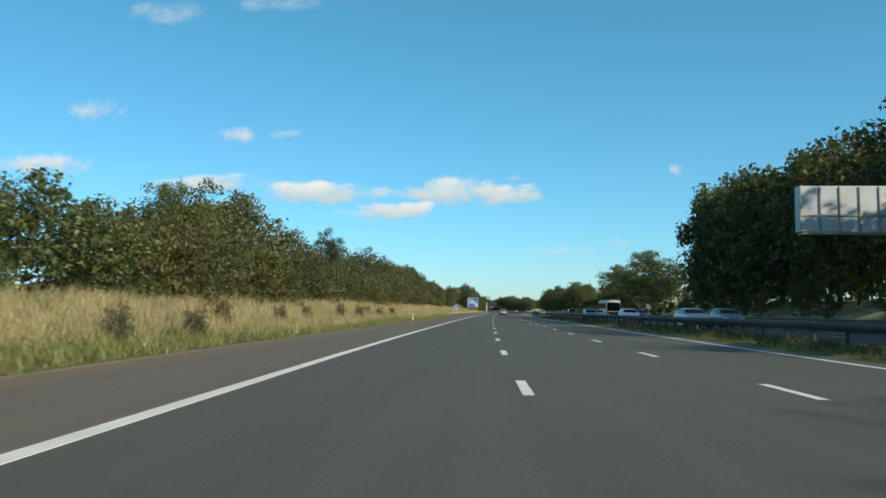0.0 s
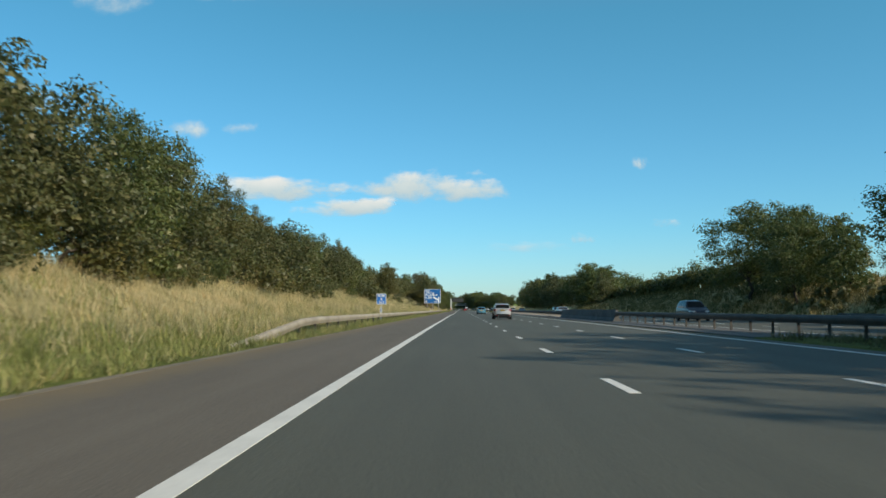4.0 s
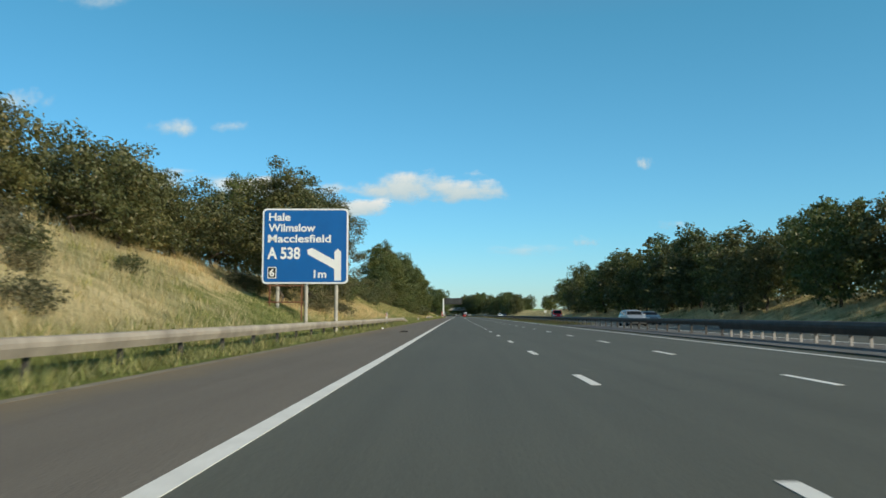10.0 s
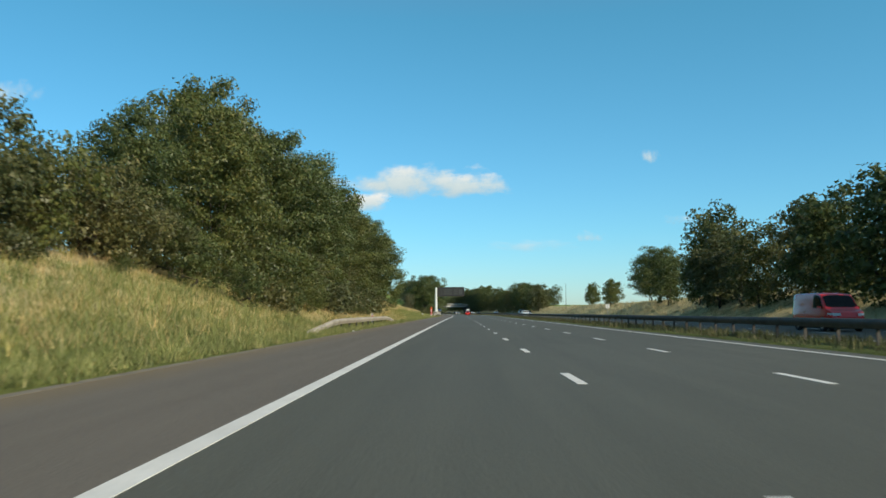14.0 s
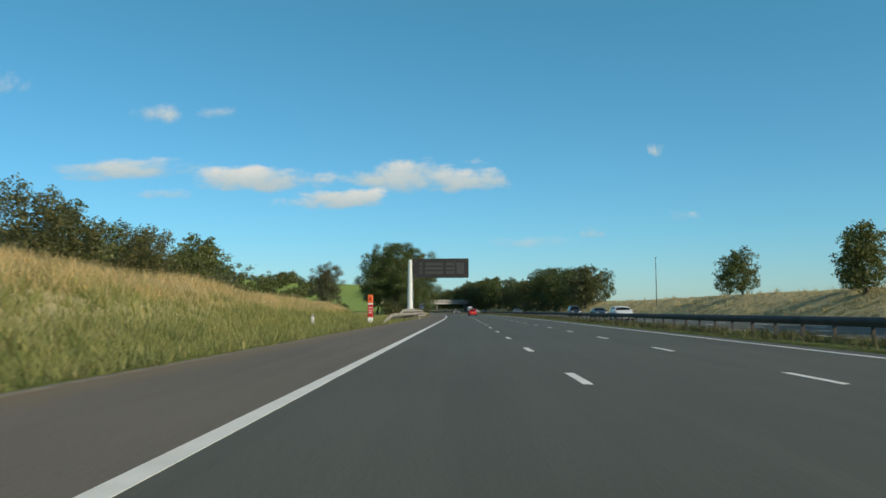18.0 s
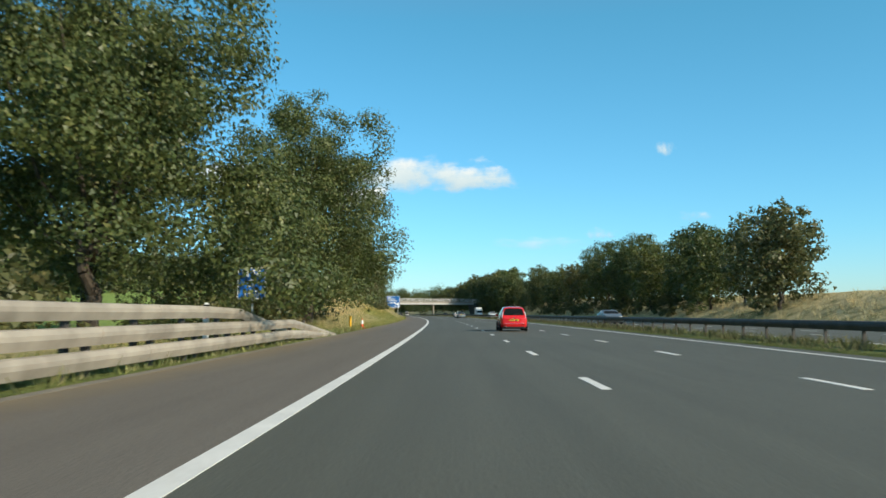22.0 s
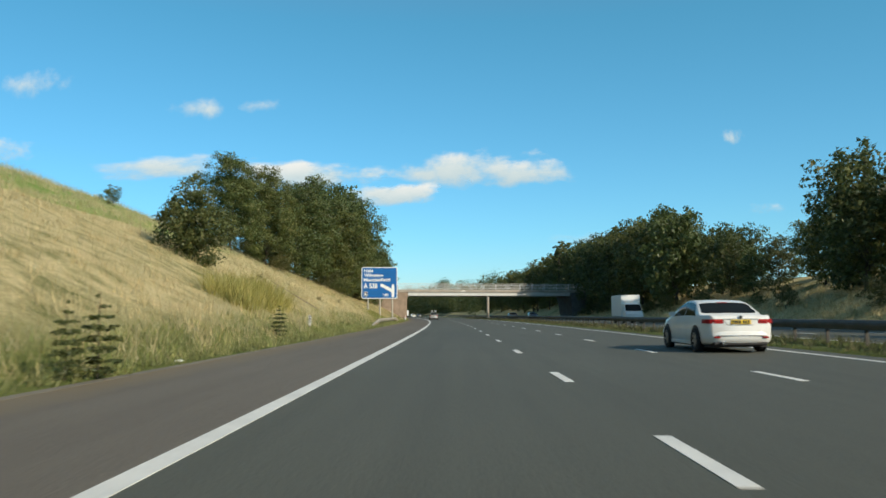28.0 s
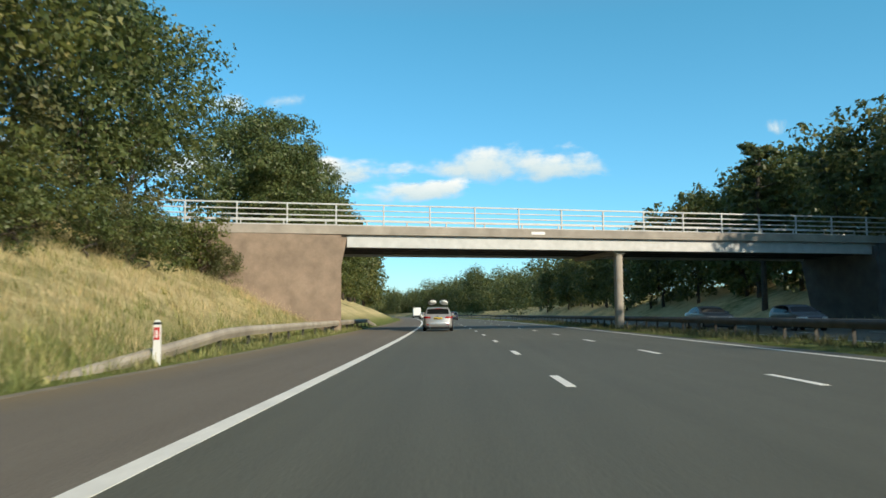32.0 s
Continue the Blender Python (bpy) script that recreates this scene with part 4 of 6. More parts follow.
def leaf_mesh(name, lobes, count, size, mat, seed, core=0.54, up=0.25, sprays=9, fill=34):
    """Leaves in sprays over uneven lobes, round a few dark inner masses."""
    r = np.random.default_rng(seed)
    L = []                                                # x, y, z, rx, ry, rz: sprays over each lobe
    for x, y, z, rx, ry, rz in lobes:
        for _ in range(sprays):
            q = r.normal(size=3)
            q /= np.linalg.norm(q)
            k, m = r.uniform(0.30, 0.52), r.uniform(0.62, 0.86)
            L.append((x + q[0] * rx * m, y + q[1] * ry * m, z + q[2] * rz * m, rx * k, ry * k, rz * k * 0.8))
    L = np.array(L)
    w = L[:, 3] * L[:, 5]
    pick = r.choice(len(L), count, p=w / w.sum())
    d = r.normal(size=(count, 3))
    d /= np.linalg.norm(d, axis=1)[:, None]
    lump = 1 + 0.16 * np.sin(d[:, 0] * 5 + pick) * np.sin(d[:, 1] * 6 + 2 * pick) + 0.12 * np.sin(d[:, 2] * 9 + pick * 1.7)
    rad = lump * (1.06 - 0.7 * r.random(count) ** 1.5)
    c = L[pick, :3] + d * L[pick, 3:] * rad[:, None]
    nrm = d + r.normal(size=(count, 3)) * 0.38 + np.array([0, 0, up])
    nrm /= np.linalg.norm(nrm, axis=1)[:, None]
    t = np.cross(nrm, r.normal(size=(count, 3)))
    t /= np.linalg.norm(t, axis=1)[:, None]
    b = np.cross(nrm, t)
    sz = size * (0.6 + 0.8 * r.random(count))[:, None]
    v = np.stack([c - t * sz * 0.9, c + t * sz * 0.5 - b * sz * 0.62, c + t * sz * 0.6 + b * sz * 0.62 + nrm * sz * 0.2], 1).reshape(-1, 3)
    f = np.arange(count * 3).reshape(-1, 3)
    # larger inner leaves close the heart of each lobe
    inner = []
    for x, y, z, rx, ry, rz in lobes:
        for _ in range(fill):
            p = Vector((x, y, z)) + Vector([q * k * core for q, k in zip(np.clip(r.normal(size=3) * 0.5, -0.9, 0.9), (rx, ry, rz))])
            e, g = Vector(r.normal(size=3)).normalized(), Vector(r.normal(size=3)).normalized()
            t_ = min(0.36, size * 1.05)
            inner += [p + e * t_, p + g * t_, p - (e + g) * t_ * 0.7]
    cv = [tuple(p) for p in inner]
    cf = [(len(v) + 3 * k, len(v) + 3 * k + 1, len(v) + 3 * k + 2) for k in range(len(inner) // 3)]
    me = bpy.data.meshes.new(name)
    me.from_pydata(v.tolist() + cv, [], f.tolist() + cf)
    me.materials.append(mat)
    return me


def limbs(trunk_h, r0, tips, seed, bm=None, seg=6):
    """A tapered, slightly crooked trunk with limbs that run up into the crown."""
    r = random.Random(seed)
    b = bm or bmesh.new()
    p, rad = Vector((0, 0, -0.3)), r0
    n = 4
    for k in range(n):
        q = Vector((r.uniform(-0.12, 0.12) * (k + 1), r.uniform(-0.12, 0.12) * (k + 1), trunk_h * (k + 1) / n))
        rod(p, q, rad, rad * 0.82, seg + 2, b)
        p, rad = q, rad * 0.82
    for x, y, z in tips:
        m = p.lerp(Vector((x, y, z)), 0.5) + Vector((r.uniform(-0.3, 0.3), r.uniform(-0.3, 0.3), -0.25))
        rod(p - Vector((0, 0, r.uniform(0, trunk_h * 0.3))), m, rad * 0.6, rad * 0.36, 5, b)
        rod(m, (x, y, z), rad * 0.36, rad * 0.1, 4, b)
    return b


def make_tree(name, label, h, spread, lobes_n, leaves, leaf, mat, seed, low=0.22, trunk_r=0.22, tall=1.0, category="tree", skirt=0.78):
    r = random.Random(seed)
    lobes = []
    for k in range(lobes_n):
        f = (k + 0.5) / lobes_n
        z = h * (low + (0.93 - low) * f)
        reach = spread * float(np.interp(f, [0, 0.25, 0.55, 0.8, 1.0], [skirt, 1.0, 1.0, 0.86, 0.6]))
        a = k * 2.4 + r.uniform(-0.4, 0.4)
        off = reach * r.uniform(0.38, 0.62) * (1 if f < 0.9 else 0.45)
        rr = max(0.5, reach * r.uniform(0.42, 0.58))
        lobes.append((off * math.cos(a), off * math.sin(a), z, rr, rr, rr * r.uniform(0.7, 0.95) * tall))
    lobes.append((0, 0, h * 0.55, spread * 0.55, spread * 0.55, h * 0.30))
    ob = thing(name, Matrix.Identity(4), label, category, "roadside " + name.replace("_", " ") + "s")
    tips = [(x * 0.9, y * 0.9, z) for x, y, z, *_ in lobes[:-1:2]]
    if leaves > 50000:
        # a great tree: every limb is a part of its own
        part("trunk", limbs(h * max(0.2, low), trunk_r, [], seed), M["bark"], ob, smooth=True)
        fork = Vector((0, 0, h * max(0.2, low) * 0.85))
        for tip in tips:
            knee = fork.lerp(Vector(tip), 0.5) + Vector((r.uniform(-0.3, 0.3), r.uniform(-0.3, 0.3), -0.25))
            part("limb", loft([[c + Vector((q * math.cos(a), q * math.sin(a), 0)) for a in np.linspace(0, 2 * math.pi, 6, endpoint=False)] for c, q in ((fork, trunk_r * 0.3), (knee, trunk_r * 0.18), (Vector(tip), trunk_r * 0.05))]), M["bark"], ob, smooth=True)
    else:
        part("trunk", limbs(h * max(0.2, low), trunk_r, tips, seed), M["bark"], ob, smooth=True)
    sub("crown", leaf_mesh("crown", lobes, leaves, leaf, mat, seed), ob)
    return ob


TREES = {
    "oak": make_tree("broadleaf_tree", "broad leafy green tree with a dense rounded crown", 12, 5.0, 18, 18000, 0.13, M["leaf"], 1, 0.2),
    "ash": make_tree("ash_tree", "tall leafy tree with an open uneven crown", 13, 4.2, 18, 18000, 0.125, M["leaf_olive"], 2, 0.16, tall=1.15),
    "great": make_tree("roadside_oak", "great spreading tree with dense fine leaves overhanging the verge", 12.5, 5.6, 24, 96000, 0.082, M["leaf"], 13, 0.19, 0.3, skirt=1.1),
    "lime": make_tree("lime_tree", "tall full tree with fine green leaves down to the verge", 12.5, 4.8, 20, 30000, 0.118, M["leaf"], 14, 0.12, 0.22),
    "dark": make_tree("woodland_tree", "tall dark green woodland tree", 14, 4.6, 15, 4200, 0.26, M["leaf_dark"], 3, 0.08, tall=1.15),
    "wood": make_tree("woodland_tree", "rounded green woodland tree", 12, 4.8, 14, 4200, 0.255, M["leaf"], 4, 0.08),
    "olive": make_tree("woodland_tree", "olive green woodland tree with yellowing leaves", 11, 4.6, 13, 4000, 0.245, M["leaf_olive"], 6, 0.08),
    "bronze": make_tree("bronze_tree", "spreading tree with dull bronze leaves", 12, 5.4, 19, 24000, 0.125, M["leaf_bronze"], 7, 0.16),
    "bush": make_tree("bush", "dense leafy hawthorn bush", 4.0, 2.5, 10, 4600, 0.085, M["leaf_olive"], 8, 0.12, 0.09, category="bush"),
    "shrub": make_tree("shrub", "rounded green roadside shrub", 3.2, 2.0, 9, 3000, 0.08, M["leaf"], 9, 0.12, 0.07, category="bush"),
    "thorn": make_tree("hawthorn_tree", "bushy hawthorn tree in the roadside hedge", 6.2, 3.0, 14, 6400, 0.10, M["leaf_olive"], 27, 0.1, 0.1),
    "bramble": make_tree("bramble", "low tangled bramble thicket", 1.8, 2.4, 10, 1300, 0.13, M["leaf_olive"], 10, 0.1, 0.05, category="bush"),
    "dead": make_tree("bramble", "low brown tangle of dying brambles", 1.8, 2.4, 10, 1500, 0.115, M["leaf_bronze"], 19, 0.1, 0.05, category="bush"),
    "hedge": make_tree("hedge_bush", "dense dark hawthorn hedge bush on the crest of the far bank", 3.0, 1.8, 9, 1500, 0.17, M["leaf_dark"], 29, 0.1, 0.06, category="bush"),
    "sapling": make_tree("sapling", "young slender tree with feathery leaves", 4.5, 1.3, 11, 2400, 0.12, M["leaf"], 11, 0.12, 0.05, tall=1.2),
}
NOMINAL = {}
for key, src in TREES.items():
    NOMINAL[key] = float(np.percentile([v.co.z for c in src.children if c.name.startswith("crown") for v in c.data.vertices], 98))
used = set()


def plant(kind, s, u, h, wide=1.0):
    """One plant of height h at chainage s, offset u, rooted on the bank."""
    src = TREES[kind]
    k = h / NOMINAL[kind]
    m = spot(s, u, gz(s, u) - 0.05, rng.uniform(0, 360)) @ Matrix.Diagonal((k * wide, k * wide, k, 1))
    if kind not in used:
        used.add(kind)
        src.matrix_basis = m
        return src
    ob = copy_thing(src, Matrix.Identity(4))
    ob.matrix_basis = m
    return ob


# a pine with flat tiers of dark needles
def make_pine():
    ob = thing("pine_tree", Matrix.Identity(4), "dark pine with flat layered branches", "tree", "roadside pine trees")
    r = random.Random(12)
    lobes, tips = [], []
    for k in range(17):
        f = k / 16
        z = 7.5 + 8.5 * f
        a = k * 2.2
        reach = 3.6 * (1 - 0.72 * f) * r.uniform(0.7, 1.1)
        lobes.append((reach * 0.75 * math.cos(a), reach * 0.75 * math.sin(a), z, 1.7 - 0.7 * f, 1.7 - 0.7 * f, 0.55))
        tips.append((reach * 0.8 * math.cos(a), reach * 0.8 * math.sin(a), z))
    b = limbs(15.5, 0.3, [], 12)
    for x, y, z in tips:
        rod((0, 0, z - 0.4), (x, y, z), 0.07, 0.03, 6, b)
    part("trunk", b, M["bark"], ob, smooth=True)
    sub("crown", leaf_mesh("crown", lobes, 4200, 0.2, M["leaf_dark"], 12, 0.5, 0.8, 3), ob)
    return ob


def make_cone(name, label, h, spread, tiers, leaves, leaf, mat, seed, full=0.75, flat=0.8, foot=0.55):
    """A young tree that narrows evenly to its tip, with sprays in tiers."""
    ob = thing(name, Matrix.Identity(4), label, "bush", "young trees")
    r = random.Random(seed)
    lobes = []
    for k in range(tiers):
        f = (k + 0.5) / tiers
        reach = spread * (1 - f) ** full * (foot + 0.9 * min(f, 0.3) / 0.6)
        for j in range(3 if f < 0.7 else 1):
            a = k * 2.4 + j * 2.09
            rr = max(0.14 * spread, reach * r.uniform(0.58, 0.78))
            lobes.append((reach * 0.5 * math.cos(a), reach * 0.5 * math.sin(a), h * (0.06 + 0.9 * f), rr, rr, rr * flat))
    part("trunk", rod((0, 0, -0.2), (0, 0, h * 0.95), h * 0.012, h * 0.003, 7), M["bark"], ob, smooth=True)
    sub("crown", leaf_mesh("crown", lobes, leaves, leaf, mat, seed, 0.5, 0.3, 5, 6 if leaves > 1000 else 0), ob)
    return ob


TREES["pine"] = make_pine()
TREES["cone"] = make_cone("conical_bush", "dense dark green feathery bush on the bank", 4.6, 2.0, 14, 14000, 0.08, M["leaf_dark"], 17, 0.55, foot=0.75)
TREES["sprig"] = make_cone("seedling_tree", "thin young tree with sparse drooping sprays", 1.6, 0.52, 8, 1100, 0.042, M["leaf_dark"], 18, flat=0.22)
NOMINAL["pine"], NOMINAL["cone"], NOMINAL["sprig"] = 16.0, 4.6, 1.6


def row(kinds, s0, s1, gap, u0, u1, h0, h1, wide=1.0):
    s = s0
    while s < s1:
        plant(kinds[int(rng.integers(len(kinds)))], s + rng.uniform(-0.3, 0.3) * gap, rng.uniform(u0, u1), rng.uniform(h0, h1), wide * rng.uniform(0.9, 1.15))
        s += gap * rng.uniform(0.8, 1.2)


# near side, from the start to the bridge
row(["bush", "shrub", "bush"], -4, 150, 3.4, -15.6, -13.6, 3.0, 4.2)
row(["bush", "thorn"], 18, 40, 6, -18.5, -16.5, 4.0, 4.8)
row(["bush", "thorn", "thorn"], 43, 60, 6, -19, -16.5, 5.8, 7.4)
row(["bush", "thorn"], 60, 88, 8, -20, -17, 4.6, 6.4)
row(["bush", "thorn", "thorn"], 90, 150, 6, -19.5, -16.5, 5.6, 7.2)
row(["dead"], 12, 78, 6.5, -10.6, -9.3, 0.7, 1.0, 0.42)
row(["bramble", "shrub"], -4, 150, 2.6, -14.8, -13.2, 1.0, 1.7)
plant("oak", 36, -15.5, 5.6, 0.8)
for s, u, h in ((81.0, -17.6, 7.2), (148, -16, 6.2), (156, -17.5, 6.6), (163, -16.5, 5.4), (173, -17, 4.8), (188, -16.5, 4.6)):
    plant("ash" if s % 4 else "oak", s, u, h)
row(["bush", "shrub", "bush"], 150, 219, 3.4, -18.5, -15.0, 3.2, 4.6)
row(["thorn"], 150, 221, 7, -24, -20, 4.6, 6.0)
row(["bramble", "shrub", "bramble"], 146, 228, 2.3, -17.0, -12.8, 1.1, 2.0)
row(["dead", "bramble"], 228, 292, 3.0, -18.5, -12.0, 0.32, 0.55)
row(["shrub", "bramble"], 212, 258, 2.0, -19.8, -13.6, 0.9, 1.5)
row(["dead", "bramble", "dead"], 292, 322, 1.7, -19.0, -11.2, 0.6, 1.0, 1.1)
row(["dead", "dead", "bramble"], 336, 366, 1.6, -15.0, -11.0, 0.7, 1.1)
row(["bramble", "shrub"], 385, 440, 3.2, -18.0, -14.5, 0.9, 1.6)
for s, u, h in ((207, -16.5, 5.2), (214, -17.5, 4.8), (249, -14.4, 5.6), (253, -15.4, 5.4)):
    plant("ash", s, u, h, 1.05)
row(["bush", "bramble", "shrub"], 232, 345, 3.0, -24.0, -20.5, 2.9, 3.9)
row(["bush", "thorn"], 322, 354, 2.6, -22.5, -18.5, 3.8, 5.0)
row(["bush", "thorn"], 235, 340, 7, -28, -24, 4.0, 5.4)
plant("oak", 352, -19, 7.0)
plant("ash", 338, -12.4, 7.6, 1.25)
plant("ash", 345, -12.2, 7.9, 1.2)
plant("bush", 350, -14.5, 4.2)
plant("bush", 358, -15.5, 4.4)
for s, u, h in ((361.0, -15.4, 9.0), (368.0, -14.4, 9.0)):
    plant("bronze", s, u, h, 0.92)
row(["bush", "bush", "shrub"], 352, 390, 3.4, -17, -14, 2.2, 3.2)
row(["bush", "bush", "shrub"], 378, 412, 2.6, -19.0, -16.5, 2.2, 2.7)
row(["bush", "thorn"], 412, 444, 2.6, -17.5, -15.5, 2.0, 2.6)
row(["thorn"], 426, 446, 4.0, -19.5, -17.5, 3.4, 4.2)
row(["thorn"], 385, 440, 6, -25, -20.5, 2.2, 2.8)
row(["bush", "shrub"], 428, 450, 2.1, -18.5, -15.2, 3.0, 4.2)
for s, u, h in ((447, -18, 7.4), (453, -15.8, 9.8), (459, -19, 12.4), (464, -15.0, 10.4), (471, -19, 13.6), (477, -14.8, 11.0), (484, -18, 13.0), (490, -14.0, 10.2), (497, -16.8, 11.6), (503, -13.2, 9.8), (510, -15.8, 10.8), (516, -13.0, 9.6), (522, -15, 10.2)):
    plant("lime" if u > -15.2 or s < 460 else ("ash", "great", "lime")[int(s) % 3], s, u, h)
row(["shrub", "thorn"], 446, 520, 3.0, -14.2, -12.8, 2.6, 3.8)
row(["shrub", "bramble"], 446, 505, 3.4, -11.9, -11.0, 1.4, 2.1)
row(["bush", "bramble", "shrub"], 526, 590, 3.4, -23, -18, 2.2, 3.8)
for s, u, h in ((541, -24, 4.8), (548, -23, 4.4), (592, -24.0, 5.8), (599, -25, 6.0)):
    plant("wood", s, u, h)
plant("bronze", 603, -15.0, 5.0, 0.8)
for s, u, h in ((688, -58, 10.5), (720, -90, 10), (760, -95, 12), (668, -62, 7)):
    plant("oak", s, u, h)
plant("great", 668, -13.0, 12.4, 1.0)
plant("great", 692.5, -10.8, 13.0, 1.0)
plant("ash", 676, -17.0, 12.0)
plant("bronze", 697, -13.8, 8.0)
plant("bush", 689.5, -13.0, 4.4)
plant("bush", 694, -13.5, 4.0)
row(["shrub", "bramble"], 664, 700, 4.5, -15, -11.5, 1.4, 2.2)
for s, u, h in ((788, -19, 10.0), (796, -17.5, 10.0), (803, -20, 10.8), (810, -18, 12.0), (832, -20.5, 7.2)):
    plant(("oak", "ash")[int(s) % 2], s, u, h)
plant("great", 826, -18.8, 8.8, 1.25)
plant("great", 816, -19.0, 9.6, 1.25)
plant("bronze", 812, -15.8, 11.2, 0.72)
row(["bramble", "bush"], 772, 790, 2.6, -15.5, -12.5, 1.6, 2.4)
row(["bramble", "dead"], 790, 820, 1.1, -19.5, -12.6, 0.7, 1.2, 1.35)
plant("cone", 865.6, -17.0, 5.4)
plant("sapling", 619, -15.5, 1.6, 1.3)
plant("sprig", 833.4, -7.75, 1.6)
plant("sprig", 832.8, -8.0, 1.45, 0.8)
plant("sprig", 853.1, -9.1, 1.5, 1.0)
marker_post(863.2, -9.65, M["black"], "low white marker post with a dark top in the grass", 0.6)
plant("shrub", 887, -31.0, 1.7)
row(["dead"], 870, 906, 9, -17, -12.5, 0.35, 0.55, 0.7)
for s, u, h in ((903, -25, 10.0), (909, -22.5, 9.0), (914, -24, 11.0), (920, -21, 11.4), (926, -20.5, 13.4), (932, -16.6, 11.5), (939, -19, 15.5), (946, -16.5, 15.5), (953, -19.5, 16.5), (960, -19.5, 15), (967, -21, 14), (975, -19.5, 13), (984, -21, 13.5), (1004, -17, 14), (1011, -20, 15), (1019, -17, 14), (1029, -19, 15), (1040, -16, 13.5), (1052, -18, 14)):
    plant("lime" if u > -18.2 or s < 935 else ("oak", "ash", "wood")[int(s) % 3], s, u, h)
row(["shrub", "bush"], 900, 924, 3.6, -25.0, -20.5, 1.8, 2.8)
row(["shrub", "bush", "bramble"], 924, 950, 3.6, -17.6, -15.6, 1.8, 3.0)
row(["shrub", "bush", "thorn"], 948, 984, 2.4, -17.4, -14.4, 2.4, 3.8)
row(["shrub", "bush"], 980, 990, 2.2, -18, -13.5, 1.6, 2.6)
row(["wood", "dark"], 1060, 1130, 7, -21, -15, 12, 14.5)

# far side
row(["dark", "wood"], -20, 48, 6.0, 33, 36, 11.5, 13.0)
row(["dark", "wood"], 48, 122, 6.0, 33, 36, 14.6, 16.4)
row(["dark", "wood"], -20, 124, 9, 38, 43, 16, 18.5)
row(["bush", "shrub"], 0, 126, 9, 30, 31, 2.5, 3.5)
row(["olive", "bush", "wood"], 130, 207, 8, 33, 38, 5.6, 8.0)
for s, u, h in ((176, 33, 7.0), (196, 31.5, 9.5), (201, 34, 9.0)):
    plant("oak", s, u, h)
row(["hedge"], 205, 300, 1.9, 38.8, 39.6, 2.7, 3.3)
row(["hedge"], 300, 340, 1.9, 38.8, 39.6, 2.9, 3.3)
row(["olive", "wood"], 320, 350, 6.0, 32, 35, 7.4, 9.6)
row(["olive", "wood"], 350, 440, 6.5, 31, 35, 7.6, 9.8)
row(["dark", "wood", "olive"], 335, 520, 10, 38, 45, 8.5, 11)
row(["dark", "wood", "olive"], 405, 475, 6.5, 30.5, 34, 10.2, 12.4)
row(["dark", "wood", "olive"], 478, 520, 6.5, 31, 34, 8.4, 10.6)
plant("pine", 438, 34, 13)
for s, u, h in ((104, 33.5, 17.2), (112, 34.0, 17.0), (120, 34.5, 17.4), (127, 35.5, 17.0), (516, 33.5, 13.0), (523, 35.0, 11.8), (889, 35.0, 12.4), (895, 37.0, 12.0), (920, 35.0, 8.8), (927, 36.5, 9.2)):
    plant("dark", s, u, h)
for s, u, h in ((172, 33.5, 12.0), (212, 33.0, 11.2), (752, 34.0, 10.2), (780, 34.0, 12.0), (806, 35.0, 12.6), (338, 34.5, 11.0), (550, 34.0, 10.0), (557, 35.5, 9.4), (565, 36.0, 8.2)):
    plant("oak", s, u, h, 1.2)
for s, u, h in ((524, 33, 8), (541, 33.0, 7.6), (597, 34, 6.2), (602, 36, 5.5), (632, 36, 6.0), (640, 37, 5.4)):
    plant("wood", s, u, h)
row(["dark", "wood", "olive"], 722, 790, 7.5, 31.5, 35, 8.8, 10.8)
row(["wood", "dark"], 748, 955, 8.0, 38, 46, 6.8, 9.2)
row(["wood", "olive", "dark"], 790, 892, 8.0, 34.5, 38, 9.0, 11)
row(["wood", "olive"], 893, 928, 7.0, 35, 38, 5.6, 7.4)
row(["dark", "wood"], 936, 1060, 6.2, 32, 36, 12.8, 15.2)
row(["dark", "wood"], 960, 1060, 9.0, 39, 45, 12.5, 14.5)
for s, u, h in ((1016, 31, 17), (1024, 34, 17.5)):
    plant("pine", s, u, h)
row(["bush", "shrub"], 745, 990, 12, 30, 33, 1.6, 2.6)
row(["dark", "wood", "dark"], 1060, 1140, 7, 31, 38, 11, 13.5)
row(["wood", "dark"], 545, 700, 13, 70, 110, 6, 8)


def far_wood(name, spots, label, seed, leaves=270, leaf=0.5, mat="leaf", kind_word="woodland"):
    """Distant woodland as one ragged mass of leaf clumps."""
    r = np.random.default_rng(seed)
    lobes = []
    for s0, s1, u0, u1, n, h in spots:
        for _ in range(n):
            s, u = r.uniform(s0, s1), r.uniform(u0, u1)
            x, y = line(s, u)
            k = h * r.uniform(0.75, 1.2)
            lobes.append((float(x), float(y), gz(s, u) + k * 0.45, k * 0.55, k * 0.55, k * 0.62))
    me = leaf_mesh(name, lobes, len(lobes) * leaves, leaf, M[mat], seed, 0.8, 0.25, 4, 18 if leaves > 100 else 0)
    tagged(new(name, me), label, kind_word, kind="stuff")


